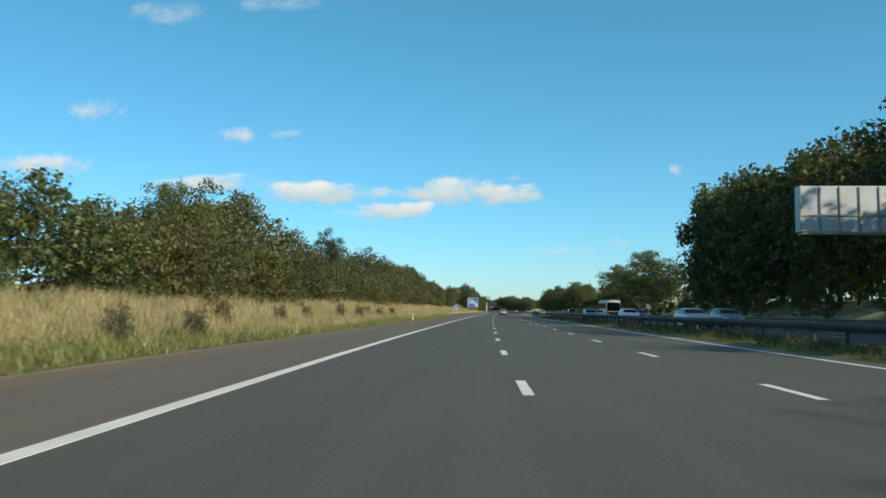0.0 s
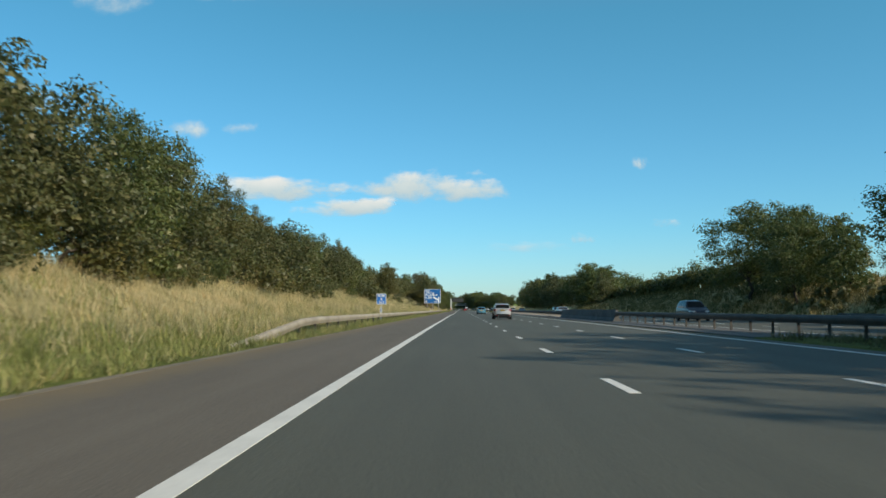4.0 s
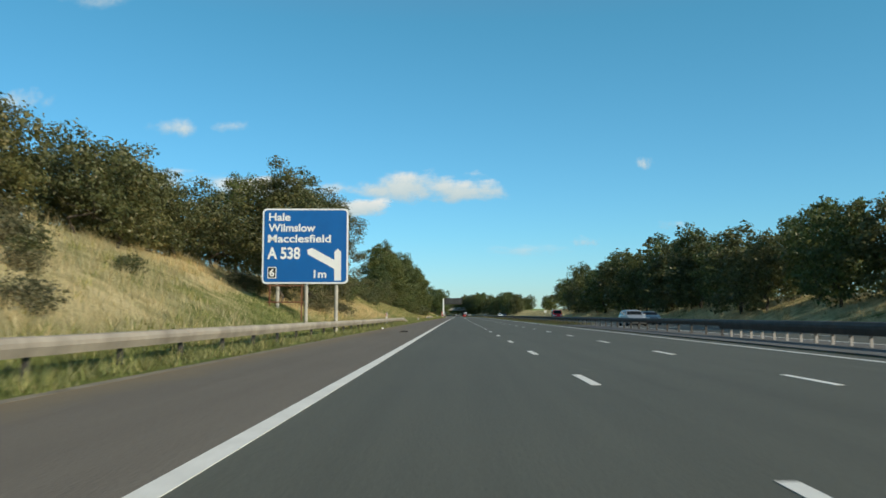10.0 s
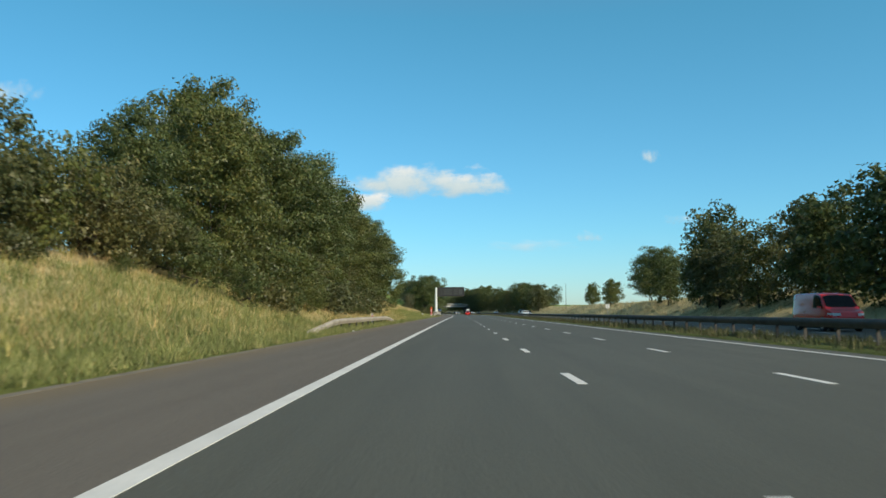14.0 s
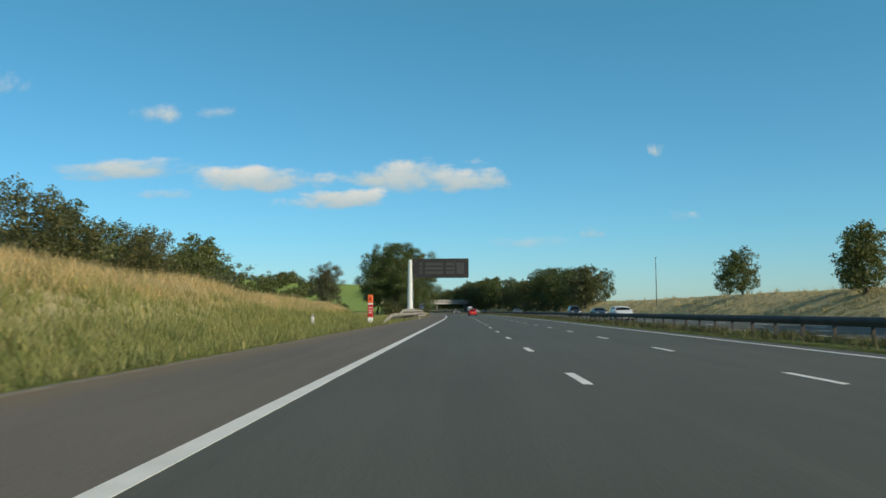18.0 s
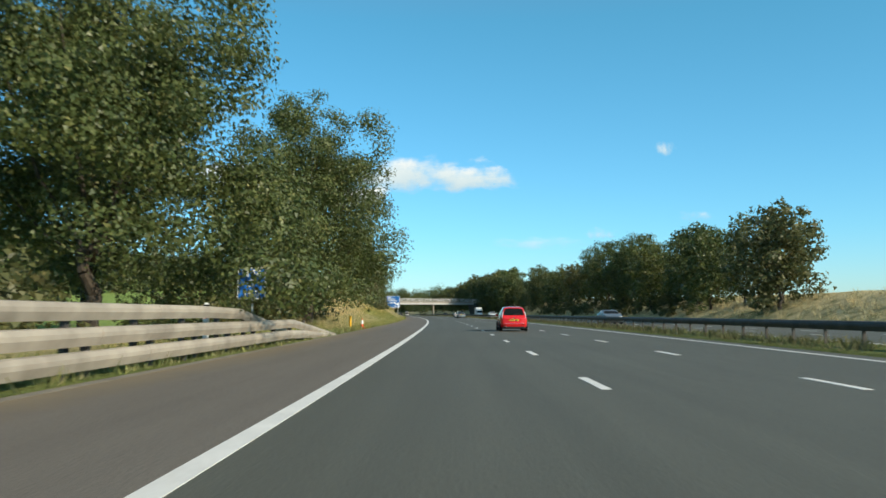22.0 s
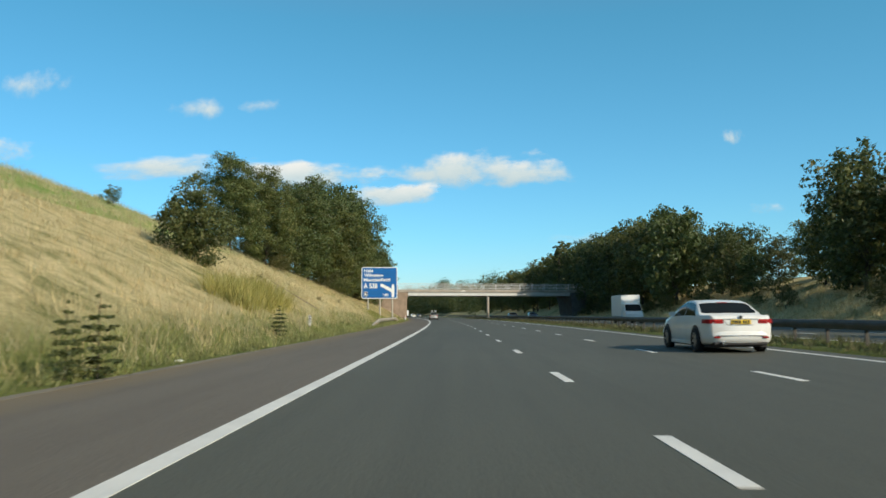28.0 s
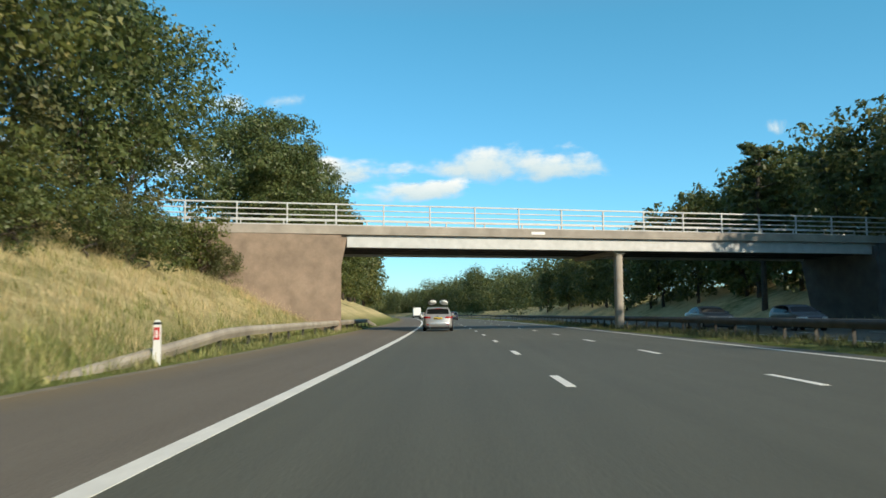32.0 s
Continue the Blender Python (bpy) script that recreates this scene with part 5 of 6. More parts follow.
far_wood("distant_woodland", [(610, 1000, -200, -100, 330, 9.5), (615, 800, -105, -68, 260, 5.0), (725, 850, -72, -61, 90, 3.9), (850, 990, -72, -61, 110, 5.0), (738, 965, -53, -47, 190, 3.3), (800, 1100, -140, -80, 90, 8), (1250, 2000, -90, -26, 90, 13), (1150, 2000, 44, 160, 150, 15), (1900, 2300, -160, 160, 160, 17)], "distant hillside woodland", 21, mat="leaf_dark")
far_wood("roadside_woodland", [(1120, 1600, -28, -15, 80, 13), (1120, 1600, 31, 44, 90, 14), (1180, 1500, -70, -28, 60, 13), (1240, 1480, 30, 62, 150, 16), (1480, 1700, 30, 80, 80, 17)], "dense dark woodland beyond the bridge", 22, 460, 0.45, "leaf_dark")
far_wood("rising_woodland", [(400, 560, 60, 95, 60, 13)], "woodland rising behind the far bank", 24, 460, 0.45, "leaf_dark")
far_wood("bank_scrub", [(205, 335, 30, 37, 120, 0.6), (125, 205, 29.5, 34, 60, 1.2), (745, 860, 29.5, 36, 150, 1.3), (940, 1000, 29.5, 36, 90, 1.4)], "low dark scrub over the far bank", 23, 75, 0.26, "leaf_olive", "scrub")


CLEAR = ((323, 337, -13.5, -8.4), (909, 925, -11.8, -8.4))      # mown patches under the two large signs


def grass(name, s0, s1, fn, count, h0, h1, wide, mat, label, seed, mown=False):
    """Blades on the verge: one mesh of single leaning blades."""
    r = np.random.default_rng(seed)
    tuft = r.integers(0, count // 9, count)
    ts, tu, th = r.uniform(s0, s1, count // 9), r.random(count // 9), r.random(count // 9)
    s = ts[tuft] + r.normal(0, 0.16, count)
    lo, hi = fn(s)
    u = lo + (hi - lo) * tu[tuft] + r.normal(0, 0.14, count)
    rag = 0.22 + 0.16 * np.sin(s * 1.7) * np.sin(s * 0.43)
    u = np.where((lo < 0) & (u > -7.55 - rag), -7.55 - rag - 0.4 * r.random(count), u)
    if not mown:
        keep = np.ones(count, bool)
        for a0, a1, b0, b1 in CLEAR:
            keep &= ~((s > a0) & (s < a1) & (u > b0) & (u < b1))
        s, u, tuft, count = s[keep], u[keep], tuft[keep], int(keep.sum())
    if name.startswith("green"):
        keep = (s < 588) | (s > 690) | (r.random(count) < 0.4)
        s, u, tuft, count = s[keep], u[keep], tuft[keep], int(keep.sum())
    clump = th[tuft]
    h = (h0 + (h1 - h0) * r.random(count)) * (0.62 + 0.5 * clump)
    x, y = line(s, u)
    z = ground(s, u) - 0.03
    a = r.uniform(0, 2 * np.pi, count)
    lean = r.uniform(0.25, 1.15, count) * h
    w = wide * (0.6 + 0.8 * r.random(count))
    c, sn = np.cos(a), np.sin(a)
    v = np.stack([np.stack([x - c * w, y - sn * w, z], 1), np.stack([x + c * w, y + sn * w, z], 1), np.stack([x - sn * lean + r.normal(0, 0.05, count), y + c * lean, z + h], 1)], 1).reshape(-1, 3)
    me = bpy.data.meshes.new(name)
    me.from_pydata(v.tolist(), [], np.arange(count * 3).reshape(-1, 3).tolist())
    me.materials.append(mat)
    return tagged(new(name, me), label, "grass", kind="stuff")


def tall_edge(s):
    h = np.interp(s, *LEFT_H)
    return -(9.6 + 2.0 * h + 1.5), -(9.0 + 0.5 * np.sin(s * 0.11))


grass("tall_dry_grass", -5, 330, tall_edge, 130000, 0.35, 0.75, 0.011, M["grass_dry"], "tall dry straw-coloured grass on the bank", 31)
grass("tall_dry_grass", 330, 388, tall_edge, 20000, 0.3, 0.65, 0.011, M["grass_dry"], "tall dry straw-coloured grass on the bank", 47)
grass("lush_bank_grass", 388, 452, lambda s: (-15.6 + 0.7 * np.sin(s * 0.09), -7.65 + 0 * s), 56000, 0.2, 0.5, 0.013, M["grass_green"], "thick green grass on the lower bank", 48)
grass("tall_dry_grass", 388, 520, tall_edge, 24000, 0.3, 0.65, 0.011, M["grass_dry"], "tall dry straw-coloured grass on the bank", 32)
def upper_edge(s):
    lo, _ = tall_edge(s)
    return lo, -11.6 + 0.6 * np.sin(s * 0.09)


grass("tall_dry_grass", 520, 610, upper_edge, 34000, 0.3, 0.65, 0.011, M["grass_dry"], "tall dry straw-coloured grass on the crest of the bank", 42)
grass("lush_bank_grass", 515, 610, lambda s: (-13.0 + 0.7 * np.sin(s * 0.09), -7.65 + 0 * s), 62000, 0.2, 0.5, 0.013, M["grass_green"], "thick green grass on the lower bank", 43)
grass("lush_bank_grass", 698, 800, lambda s: (-13.6 + 0.7 * np.sin(s * 0.09), -7.65 + 0 * s), 46000, 0.2, 0.5, 0.013, M["grass_green"], "thick green grass on the lower bank", 44)
grass("golden_reeds", 855, 866, lambda s: (-13.0 + 0 * s, -10.8 + 0 * s), 2200, 0.9, 1.5, 0.02, M["reed"], "clump of tall golden green reedy stems", 45)
grass("tall_dry_grass", 690, 732, lambda s: (-13.0 + 0 * s, -8.5 + 0 * s), 14000, 0.3, 0.6, 0.010, M["grass_dry"], "tall dry straw-coloured grass on the verge", 54)
grass("tall_dry_grass", 700, 785, upper_edge, 26000, 0.3, 0.6, 0.011, M["grass_dry"], "thin dry grass over the green bank", 46)
grass("tall_dry_grass", 785, 990, tall_edge, 150000, 0.30, 0.65, 0.009, M["grass_dry"], "tall dry straw-coloured grass on the bank", 33)
grass("green_verge_grass", -5, 1000, lambda s: (-9.8 + 0 * s, -7.55 + 0.12 * np.sin(s * 0.7)), 170000, 0.12, 0.36, 0.012, M["grass_mixed"], "short green grass along the hard shoulder", 34)
grass("green_bank_grass", 905, 985, tall_edge, 14000, 0.25, 0.5, 0.014, M["grass_green"], "green grass through the dry bank", 51)
grass("green_bank_grass", -5, 140, tall_edge, 16000, 0.25, 0.5, 0.014, M["grass_green"], "green grass through the dry bank", 52)
grass("green_bank_grass", 150, 300, tall_edge, 24000, 0.25, 0.6, 0.014, M["grass_mixed"], "olive grass through the dry bank", 56)
grass("green_bank_grass", 240, 785, tall_edge, 34000, 0.25, 0.5, 0.015, M["grass_green"], "green grass through the dry bank", 35)
grass("green_tall_grass", -5, 1000, lambda s: (-10.6 + 0.6 * np.sin(s * 0.07), -7.75 + 0.15 * np.sin(s * 0.5)), 90000, 0.2, 0.5, 0.013, M["grass_green"], "taller green grass along the foot of the bank", 39)
for a0, a1, b0, b1 in CLEAR:
    grass("mown_grass", a0, a1, lambda s: (b0 + 0 * s, b1 + 0 * s), 16000, 0.06, 0.22, 0.016, M["grass_green"], "short bright green grass under the road sign", int(a0), True)
grass("central_grass", -20, 145, lambda s: (8.4 + 0 * s, 12.0 + 0 * s), 22000, 0.12, 0.4, 0.018, M["grass_dull"], "grass between the carriageways", 36)
grass("central_grass", 372, 1040, lambda s: (8.4 + 0 * s, 12.0 + 0 * s), 70000, 0.12, 0.4, 0.018, M["grass_dull"], "grass between the carriageways", 37)
grass("far_bank_weeds", 175, 340, lambda s: (28.0 + 0 * s, 38.5 + 0 * s), 34000, 0.4, 0.9, 0.04, M["grass_dull"], "dull brown-green weeds over the far bank", 55)
grass("far_verge_grass", 840, 1000, lambda s: (27.2 + 0 * s, 37.0 + 0 * s), 26000, 0.3, 0.8, 0.028, M["grass_dry"], "dry grass on the far bank", 53)
grass("far_verge_grass", 120, 1000, lambda s: (27.2 + 0 * s, 36.0 + 0 * s), 60000, 0.3, 0.8, 0.03, M["grass_dry"], "dry grass on the far bank", 38)

# ---------------------------------------------------------------- vehicles
def wheel_meshes(r, w, spokes):
    seg = 24
    prof = [(r * 0.64, -w / 2), (r * 0.93, -w / 2), (r, -w * 0.34), (r, w * 0.34), (r * 0.93, w / 2), (r * 0.64, w / 2)]
    rings = [[(y, q * math.cos(2 * math.pi * k / seg), q * math.sin(2 * math.pi * k / seg)) for q, y in prof] for k in range(seg)]
    b = bmesh.new()
    vs = [[b.verts.new(p) for p in ring] for ring in rings]
    for k in range(seg):
        for i in range(len(prof)):
            j = (i + 1) % len(prof)
            b.faces.new((vs[k][i], vs[k][j], vs[(k + 1) % seg][j], vs[(k + 1) % seg][i]))
    bmesh.ops.recalc_face_normals(b, faces=b.faces)
    tyre = bpy.data.meshes.new("tyre")
    b.to_mesh(tyre)
    b.free()
    tyre.materials.append(M["rubber"])
    b = bmesh.new()
    for k in range(spokes):
        a = 2 * math.pi * k / spokes
        m = Matrix.Rotation(a, 4, "X") @ Matrix.Translation((w * 0.36, 0, r * 0.36))
        bmesh.ops.create_cube(b, size=1, matrix=m @ Matrix.Diagonal((0.03, r * 0.17, r * 0.56, 1)))
    bmesh.ops.create_cone(b, cap_ends=True, segments=16, radius1=r * 0.16, radius2=r * 0.13, depth=0.05, matrix=Matrix.Translation((w * 0.4, 0, 0)) @ Matrix.Rotation(math.pi / 2, 4, "Y"))
    for q0, q1 in ((0.6, 0.66),):
        for k in range(seg):
            a0, a1 = 2 * math.pi * k / seg, 2 * math.pi * (k + 1) / seg
            p = [b.verts.new((w * 0.44, q * r * math.cos(a), q * r * math.sin(a))) for q, a in ((q0, a0), (q1, a0), (q1, a1), (q0, a1))]
            b.faces.new(p)
    rim = bpy.data.meshes.new("rim")
    b.to_mesh(rim)
    b.free()
    rim.materials.append(M["alloy"])
    b = rod((-w * 0.2, 0, 0), (w * 0.2, 0, 0), r * 0.63, seg=20)
    hub = bpy.data.meshes.new("brake")
    b.to_mesh(hub)
    b.free()
    hub.materials.append(M["black"])
    return tyre, rim, hub


ROOFS = {
    "hatch": ((-0.5, -0.09, 0), (-0.49, -0.02, 0), (-0.476, 0.05, 0), (-0.395, -0.13, 1), (-0.375, -0.075, 1), (-0.33, -0.035, 1), (-0.2, -0.005, 1), (-0.05, 0, 1), (0.05, -0.055, 1), (0.09, -0.12, 1), (0.235, 0.06, 0), (0.262, 0.015, 0), (0.40, -0.10, 0), (0.47, -0.22, 0), (0.5, -0.36, 0)),
    "suv": ((-0.5, -0.08, 0), (-0.49, -0.02, 0), (-0.478, 0.04, 0), (-0.405, -0.14, 1), (-0.385, -0.075, 1), (-0.34, -0.03, 1), (-0.2, 0, 1), (-0.03, 0, 1), (0.06, -0.05, 1), (0.11, -0.13, 1), (0.25, 0.07, 0), (0.278, 0.02, 0), (0.42, -0.09, 0), (0.475, -0.21, 0), (0.5, -0.38, 0)),
    "estate": ((-0.5, -0.08, 0), (-0.49, -0.02, 0), (-0.476, 0.04, 0), (-0.41, -0.12, 1), (-0.39, -0.06, 1), (-0.33, -0.025, 1), (-0.15, 0, 1), (-0.03, 0, 1), (0.05, -0.05, 1), (0.09, -0.12, 1), (0.235, 0.06, 0), (0.262, 0.015, 0), (0.40, -0.10, 0), (0.47, -0.22, 0), (0.5, -0.36, 0)),
    "saloon": ((-0.5, -0.05, 0), (-0.492, 0.01, 0), (-0.478, 0.05, 0), (-0.36, 0.045, 0), (-0.335, 0.06, 0), (-0.21, -0.10, 1), (-0.185, -0.06, 1), (-0.13, -0.02, 1), (-0.04, 0, 1), (0.03, -0.035, 1), (0.08, -0.11, 1), (0.225, 0.06, 0), (0.255, 0.01, 0), (0.40, -0.10, 0), (0.47, -0.22, 0), (0.5, -0.36, 0)),
    "van": ((-0.5, -0.12, 1), (-0.492, -0.05, 1), (-0.47, -0.015, 1), (-0.3, 0, 1), (0.1, 0, 1), (0.19, -0.06, 1), (0.225, -0.15, 1), (0.345, 0.07, 0), (0.365, 0.0, 0), (0.45, -0.12, 0), (0.5, -0.42, 0)),
}


def car(m, label, body_mat, L=4.3, W=1.76, H=1.45, shape="hatch", belt=0.95, wheel=0.31, lower=None, category="car", name="car", rails=False, lamps="tall", trim=None):
    """A road car: one smooth shell, panes and lenses that follow it, bumpers, plates, wheels. y runs forwards; the origin is under the middle."""
    ob = thing(name, m, label, category, "road traffic")
    h = W / 2
    line_y = [q[0] for q in ROOFS[shape]]
    line_z = [q[1] + (H if q[2] else belt) for q in ROOFS[shape]]

    def section(y):
        """Half outline of the shell at y (a fraction of the length), from the keel to the roof's middle."""
        w = h * float(np.interp(y, [-0.5, -0.492, -0.475, -0.44, -0.38, -0.28, 0.22, 0.34, 0.42, 0.465, 0.49, 0.5], [0.80, 0.87, 0.925, 0.965, 0.988, 1, 1, 0.985, 0.95, 0.89, 0.80, 0.68]))
        z0 = float(np.interp(y, [-0.5, -0.48, -0.44, -0.38, 0.38, 0.46, 0.5], [0.36, 0.28, 0.23, 0.19, 0.19, 0.23, 0.34]))
        top = float(np.interp(y, line_y, line_z))
        zb = min(belt + 0.05 * max(0, -y), top - 0.015)
        c, d = top - zb, zb - z0
        wb = w * 0.945
        xr = wb - (0.10 if shape == "van" else 0.36) * c
        return [(0, z0), (w * 0.80, z0), (w * 0.945, z0 + 0.05), (w * 0.985, z0 + 0.22 * d), (w, z0 + 0.52 * d), (w * 0.992, z0 + 0.78 * d), (wb, zb),
                (wb - 0.25 * (wb - xr), zb + c * 0.3), (wb - 0.55 * (wb - xr), zb + c * 0.6), (wb - 0.84 * (wb - xr), zb + c * 0.85),
                (xr - 0.015, zb + c * 0.945), (xr - 0.08, zb + c * 0.985), (xr * 0.5, top + 0.006), (0, top + 0.012)]
    ys = sorted(set([round(float(v), 4) for v in np.linspace(-0.47, 0.46, 44)] + [-0.5, -0.497, -0.492, -0.485, -0.478, 0.47, 0.48, 0.49, 0.496, 0.5]))
    rings = []
    for y in ys:
        half = section(y)
        rings.append([(x, y * L, z) for x, z in half] + [(-x, y * L, z) for x, z in reversed(half[1:-1])])
    part("body", loft(rings), body_mat, ob, smooth=True)

    def on_shell(y, q, sx):
        pts = section(y)
        k = min(int(q), 12)
        f = q - k
        return Vector((sx * (pts[k][0] + (pts[k + 1][0] - pts[k][0]) * f), y * L, pts[k][1] + (pts[k + 1][1] - pts[k][1]) * f))

    def skin(nm, grid, mat, off, lab=""):
        """A thin plate laid on the shell over a grid of (y, q, side)."""
        n_, m_ = len(grid), len(grid[0])
        P = [[on_shell(*c) for c in row_] for row_ in grid]
        b = bmesh.new()
        up, dn = [], []
        for a in range(n_):
            for e in (0, 1):
                (up if e == 0 else dn).append([])
            for c in range(m_):
                t1 = P[min(a + 1, n_ - 1)][c] - P[max(a - 1, 0)][c]
                t2 = P[a][min(c + 1, m_ - 1)] - P[a][max(c - 1, 0)]
                nn = t1.cross(t2)
                nn = nn.normalized() if nn.length > 1e-9 else Vector((0, 0, 1))
                if nn.dot(P[a][c] - Vector((0, P[a][c].y * 0.85, 0.55))) < 0:
                    nn = -nn
                up[-1].append(b.verts.new(P[a][c] + nn * off))
                dn[-1].append(b.verts.new(P[a][c] - nn * 0.02))
        for a in range(n_ - 1):
            for c in range(m_ - 1):
                b.faces.new((up[a][c], up[a + 1][c], up[a + 1][c + 1], up[a][c + 1]))
        for seq in ([(a, 0) for a in range(n_)], [(a, m_ - 1) for a in range(n_)], [(0, c) for c in range(m_)], [(n_ - 1, c) for c in range(m_)]):
            for (a0, c0), (a1, c1) in zip(seq, seq[1:]):
                b.faces.new((up[a0][c0], up[a1][c1], dn[a1][c1], dn[a0][c0]))
        bmesh.ops.recalc_face_normals(b, faces=b.faces)
        return part(nm, b, mat, ob, lab, smooth=True)

    def across(nm, y0, y1, q0, mat, off=0.006, bow=0.10):
        """A pane over the whole width, its corners rounded."""
        skin(nm, [[(y0 + (y1 - y0) * (bow * abs(v) ** 5 + (1 - 2 * bow * abs(v) ** 5) * u_), 13 - (13 - q0) * abs(v) ** 0.85, 1 if v >= 0 else -1) for v in np.linspace(-1, 1, 13)] for u_ in np.linspace(0, 1, 7)], mat, off)

    def flank(nm, sx, lo, hi, q0, q1, mat, off=0.006, lab="", n_=7):
        """A pane or lens on one side; lo and hi are its y-ranges at the lower and upper edge."""
        skin(nm, [[(lo[0] + (hi[0] - lo[0]) * v + ((lo[1] - lo[0]) + ((hi[1] - hi[0]) - (lo[1] - lo[0])) * v) * u_, q0 + (q1 - q0) * v, sx) for v in np.linspace(0, 1, 6)] for u_ in np.linspace(0, 1, n_)], mat, off, lab)
    glass = M["glass"]
    rear = {"hatch": (-0.471, -0.392), "suv": (-0.470, -0.402), "estate": (-0.468, -0.407), "saloon": (-0.322, -0.208), "van": None}[shape]
    front = {"hatch": (0.226, 0.092), "suv": (0.240, 0.112), "estate": (0.226, 0.092), "saloon": (0.216, 0.082), "van": (0.338, 0.228)}[shape]
    if rear:
        across("rear_window", rear[0], rear[1], {"saloon": 10.8, "suv": 10.5}.get(shape, 10.9), glass)
        part("wiper", rod(on_shell(rear[0] + 0.012, 12.9, 1) + Vector((0, -0.015, 0.01)), on_shell(rear[0] + 0.02, 12.0, 1) + Vector((0, -0.02, 0.01)), 0.011, seg=6), M["black"], ob) if shape != "saloon" else None
    else:
        for sx in (-1, 1):
            part("rear_window", box(sx * h * 0.36 - 0.24, sx * h * 0.36 + 0.24, -0.506 * L, -0.49 * L, belt + 0.12, H - 0.28, 0.02), glass, ob)
    across("windscreen", front[0], front[1], 10.95, glass)
    tail = {"hatch": -0.345, "suv": -0.395, "estate": -0.40, "saloon": -0.245, "van": 0.06}[shape]
    for sx in (-1, 1):
        nose = front[0] - 0.035
        split = -0.055
        if shape != "van":
            flank("side_window", sx, (tail + (0.02 if shape != "saloon" else -0.03), split - 0.006), (tail + 0.035, split - 0.006), 6.25, 9.2, glass)
        else:
            split = 0.06
        flank("side_window", sx, (split + 0.006, nose), (split + 0.006, front[1] + 0.015), 6.25, 9.2, glass, n_=10)
        if shape in ("suv", "estate"):
            flank("window_pillar", sx, (-0.245, -0.232), (-0.235, -0.222), 6.2, 9.25, body_mat, 0.010)
        part("sill", box(sx * h * 0.93 - 0.05, sx * h * 0.93 + 0.05, -0.24 * L, 0.24 * L, 0.19, 0.29, 0.02), lower or body_mat, ob)
        my = front[0] - 0.075
        stem = on_shell(my, 6.3, sx)
        part("mirror", loft([[(stem.x + sx * (0.03 + 0.17 * a_), stem.y + dy, stem.z + 0.07 + dz) for dy, dz in ((-0.05, -0.055), (0.05 - 0.03 * a_, -0.05), (0.05 - 0.03 * a_, 0.05 - 0.02 * a_), (-0.05, 0.065 - 0.02 * a_))] for a_ in (0.0, 0.5, 1.0)]), trim or body_mat, ob)
        for yy in (-0.15 * L, 0.07 * L):
            part("door_handle", box(sx * h * 0.99 - 0.012, sx * h * 0.99 + 0.02 * sx + 0.012, yy - 0.09, yy + 0.09, belt - 0.15, belt - 0.12, 0.006), body_mat, ob)
        if lamps == "tall":
            flank("tail_lamp", sx, (-0.474, -0.438), (-0.432, -0.392), 8.2, 11.0, M["lamp_clear"], 0.014, "clear tail lamp strip beside the window")
            flank("lamp_lens", sx, (-0.457, -0.440), (-0.432, -0.414), 8.9, 9.9, M["lamp_red"], 0.019, "red lens of the tail lamp")
        elif lamps == "mid":
            if shape == "suv":
                part("tail_lamp", loft([[(sx * h * q, y_ * L, z_a) for q, y_ in ((0.60, -0.500), (0.78, -0.503), (0.905, -0.490), (0.972, -0.465), (1.008, -0.41), (0.6, -0.43))] for z_a in (belt - 0.19, belt - 0.02)]), M["lamp_red"], ob, "red tail lamp round the corner")
                part("lamp_lens", box(sx * h * 0.72 - 0.10, sx * h * 0.72 + 0.10, -0.5065 * L, -0.49 * L, belt - 0.15, belt - 0.07, 0.01), M["lamp_clear"], ob, "clear inner lens")
            else:
                flank("tail_lamp", sx, (-0.492, -0.452), (-0.462, -0.424), 6.1, 10.2, M["lamp_clear"], 0.016, "clear rounded tail lamp")
                flank("lamp_lens", sx, (-0.482, -0.458), (-0.466, -0.444), 6.6, 8.6, M["lamp_red"], 0.021, "red lens of the tail lamp")
        else:
            part("tail_lamp", loft([[(sx * h * q, y_ * L, z_a) for q, y_ in ((0.50, -0.5015), (0.74, -0.503), (0.89, -0.492), (0.962, -0.472), (1.005, -0.425), (0.6, -0.44))] for z_a in (belt - 0.17, belt - 0.06)]), M["lamp_red"], ob, "red tail lamp")
            part("lamp_lens", box(sx * h * 0.66 - 0.11, sx * h * 0.66 + 0.11, -0.5065 * L, -0.49 * L, belt - 0.105, belt - 0.085, 0.004), M["red"], ob)
        part("reflector", box(sx * h * 0.70 - 0.075, sx * h * 0.70 + 0.075, -0.5125 * L, -0.48 * L, 0.40, 0.44, 0.01), M["lamp_red"], ob)
        part("headlamp", loft([[(sx * h * q, y_ * L, z_a) for q, y_ in ((0.46, 0.496), (0.66, 0.497), (0.80, 0.480), (0.90, 0.452), (0.955, 0.40), (0.6, 0.42))] for z_a in (belt - 0.33, belt - 0.19)]), M["lamp_clear"], ob)
    # bumpers, plates and trim
    for sy, nm in ((-1, "rear_bumper"), (1, "front_bumper")):
        plan = [(0.975, 0.40), (0.955, 0.445), (0.89, 0.484), (0.76, 0.501), (0.45, 0.508), (0.0, 0.510)]
        ringp = [(x, y_) for x, y_ in plan] + [(-x, y_) for x, y_ in reversed(plan[:-1])]
        part(nm, loft([[(x * h * k_, sy * L * (y_ - in_), z_) for x, y_ in ringp] for z_, k_, in_ in ((0.25, 0.94, 0.022), (0.32, 0.985, 0.006), (0.40, 1.0, 0.0), (0.50, 1.0, 0.0), (0.555, 0.99, 0.004), (0.585, 0.96, 0.014))], caps=False, closed=False), lower or body_mat, ob, smooth=True)
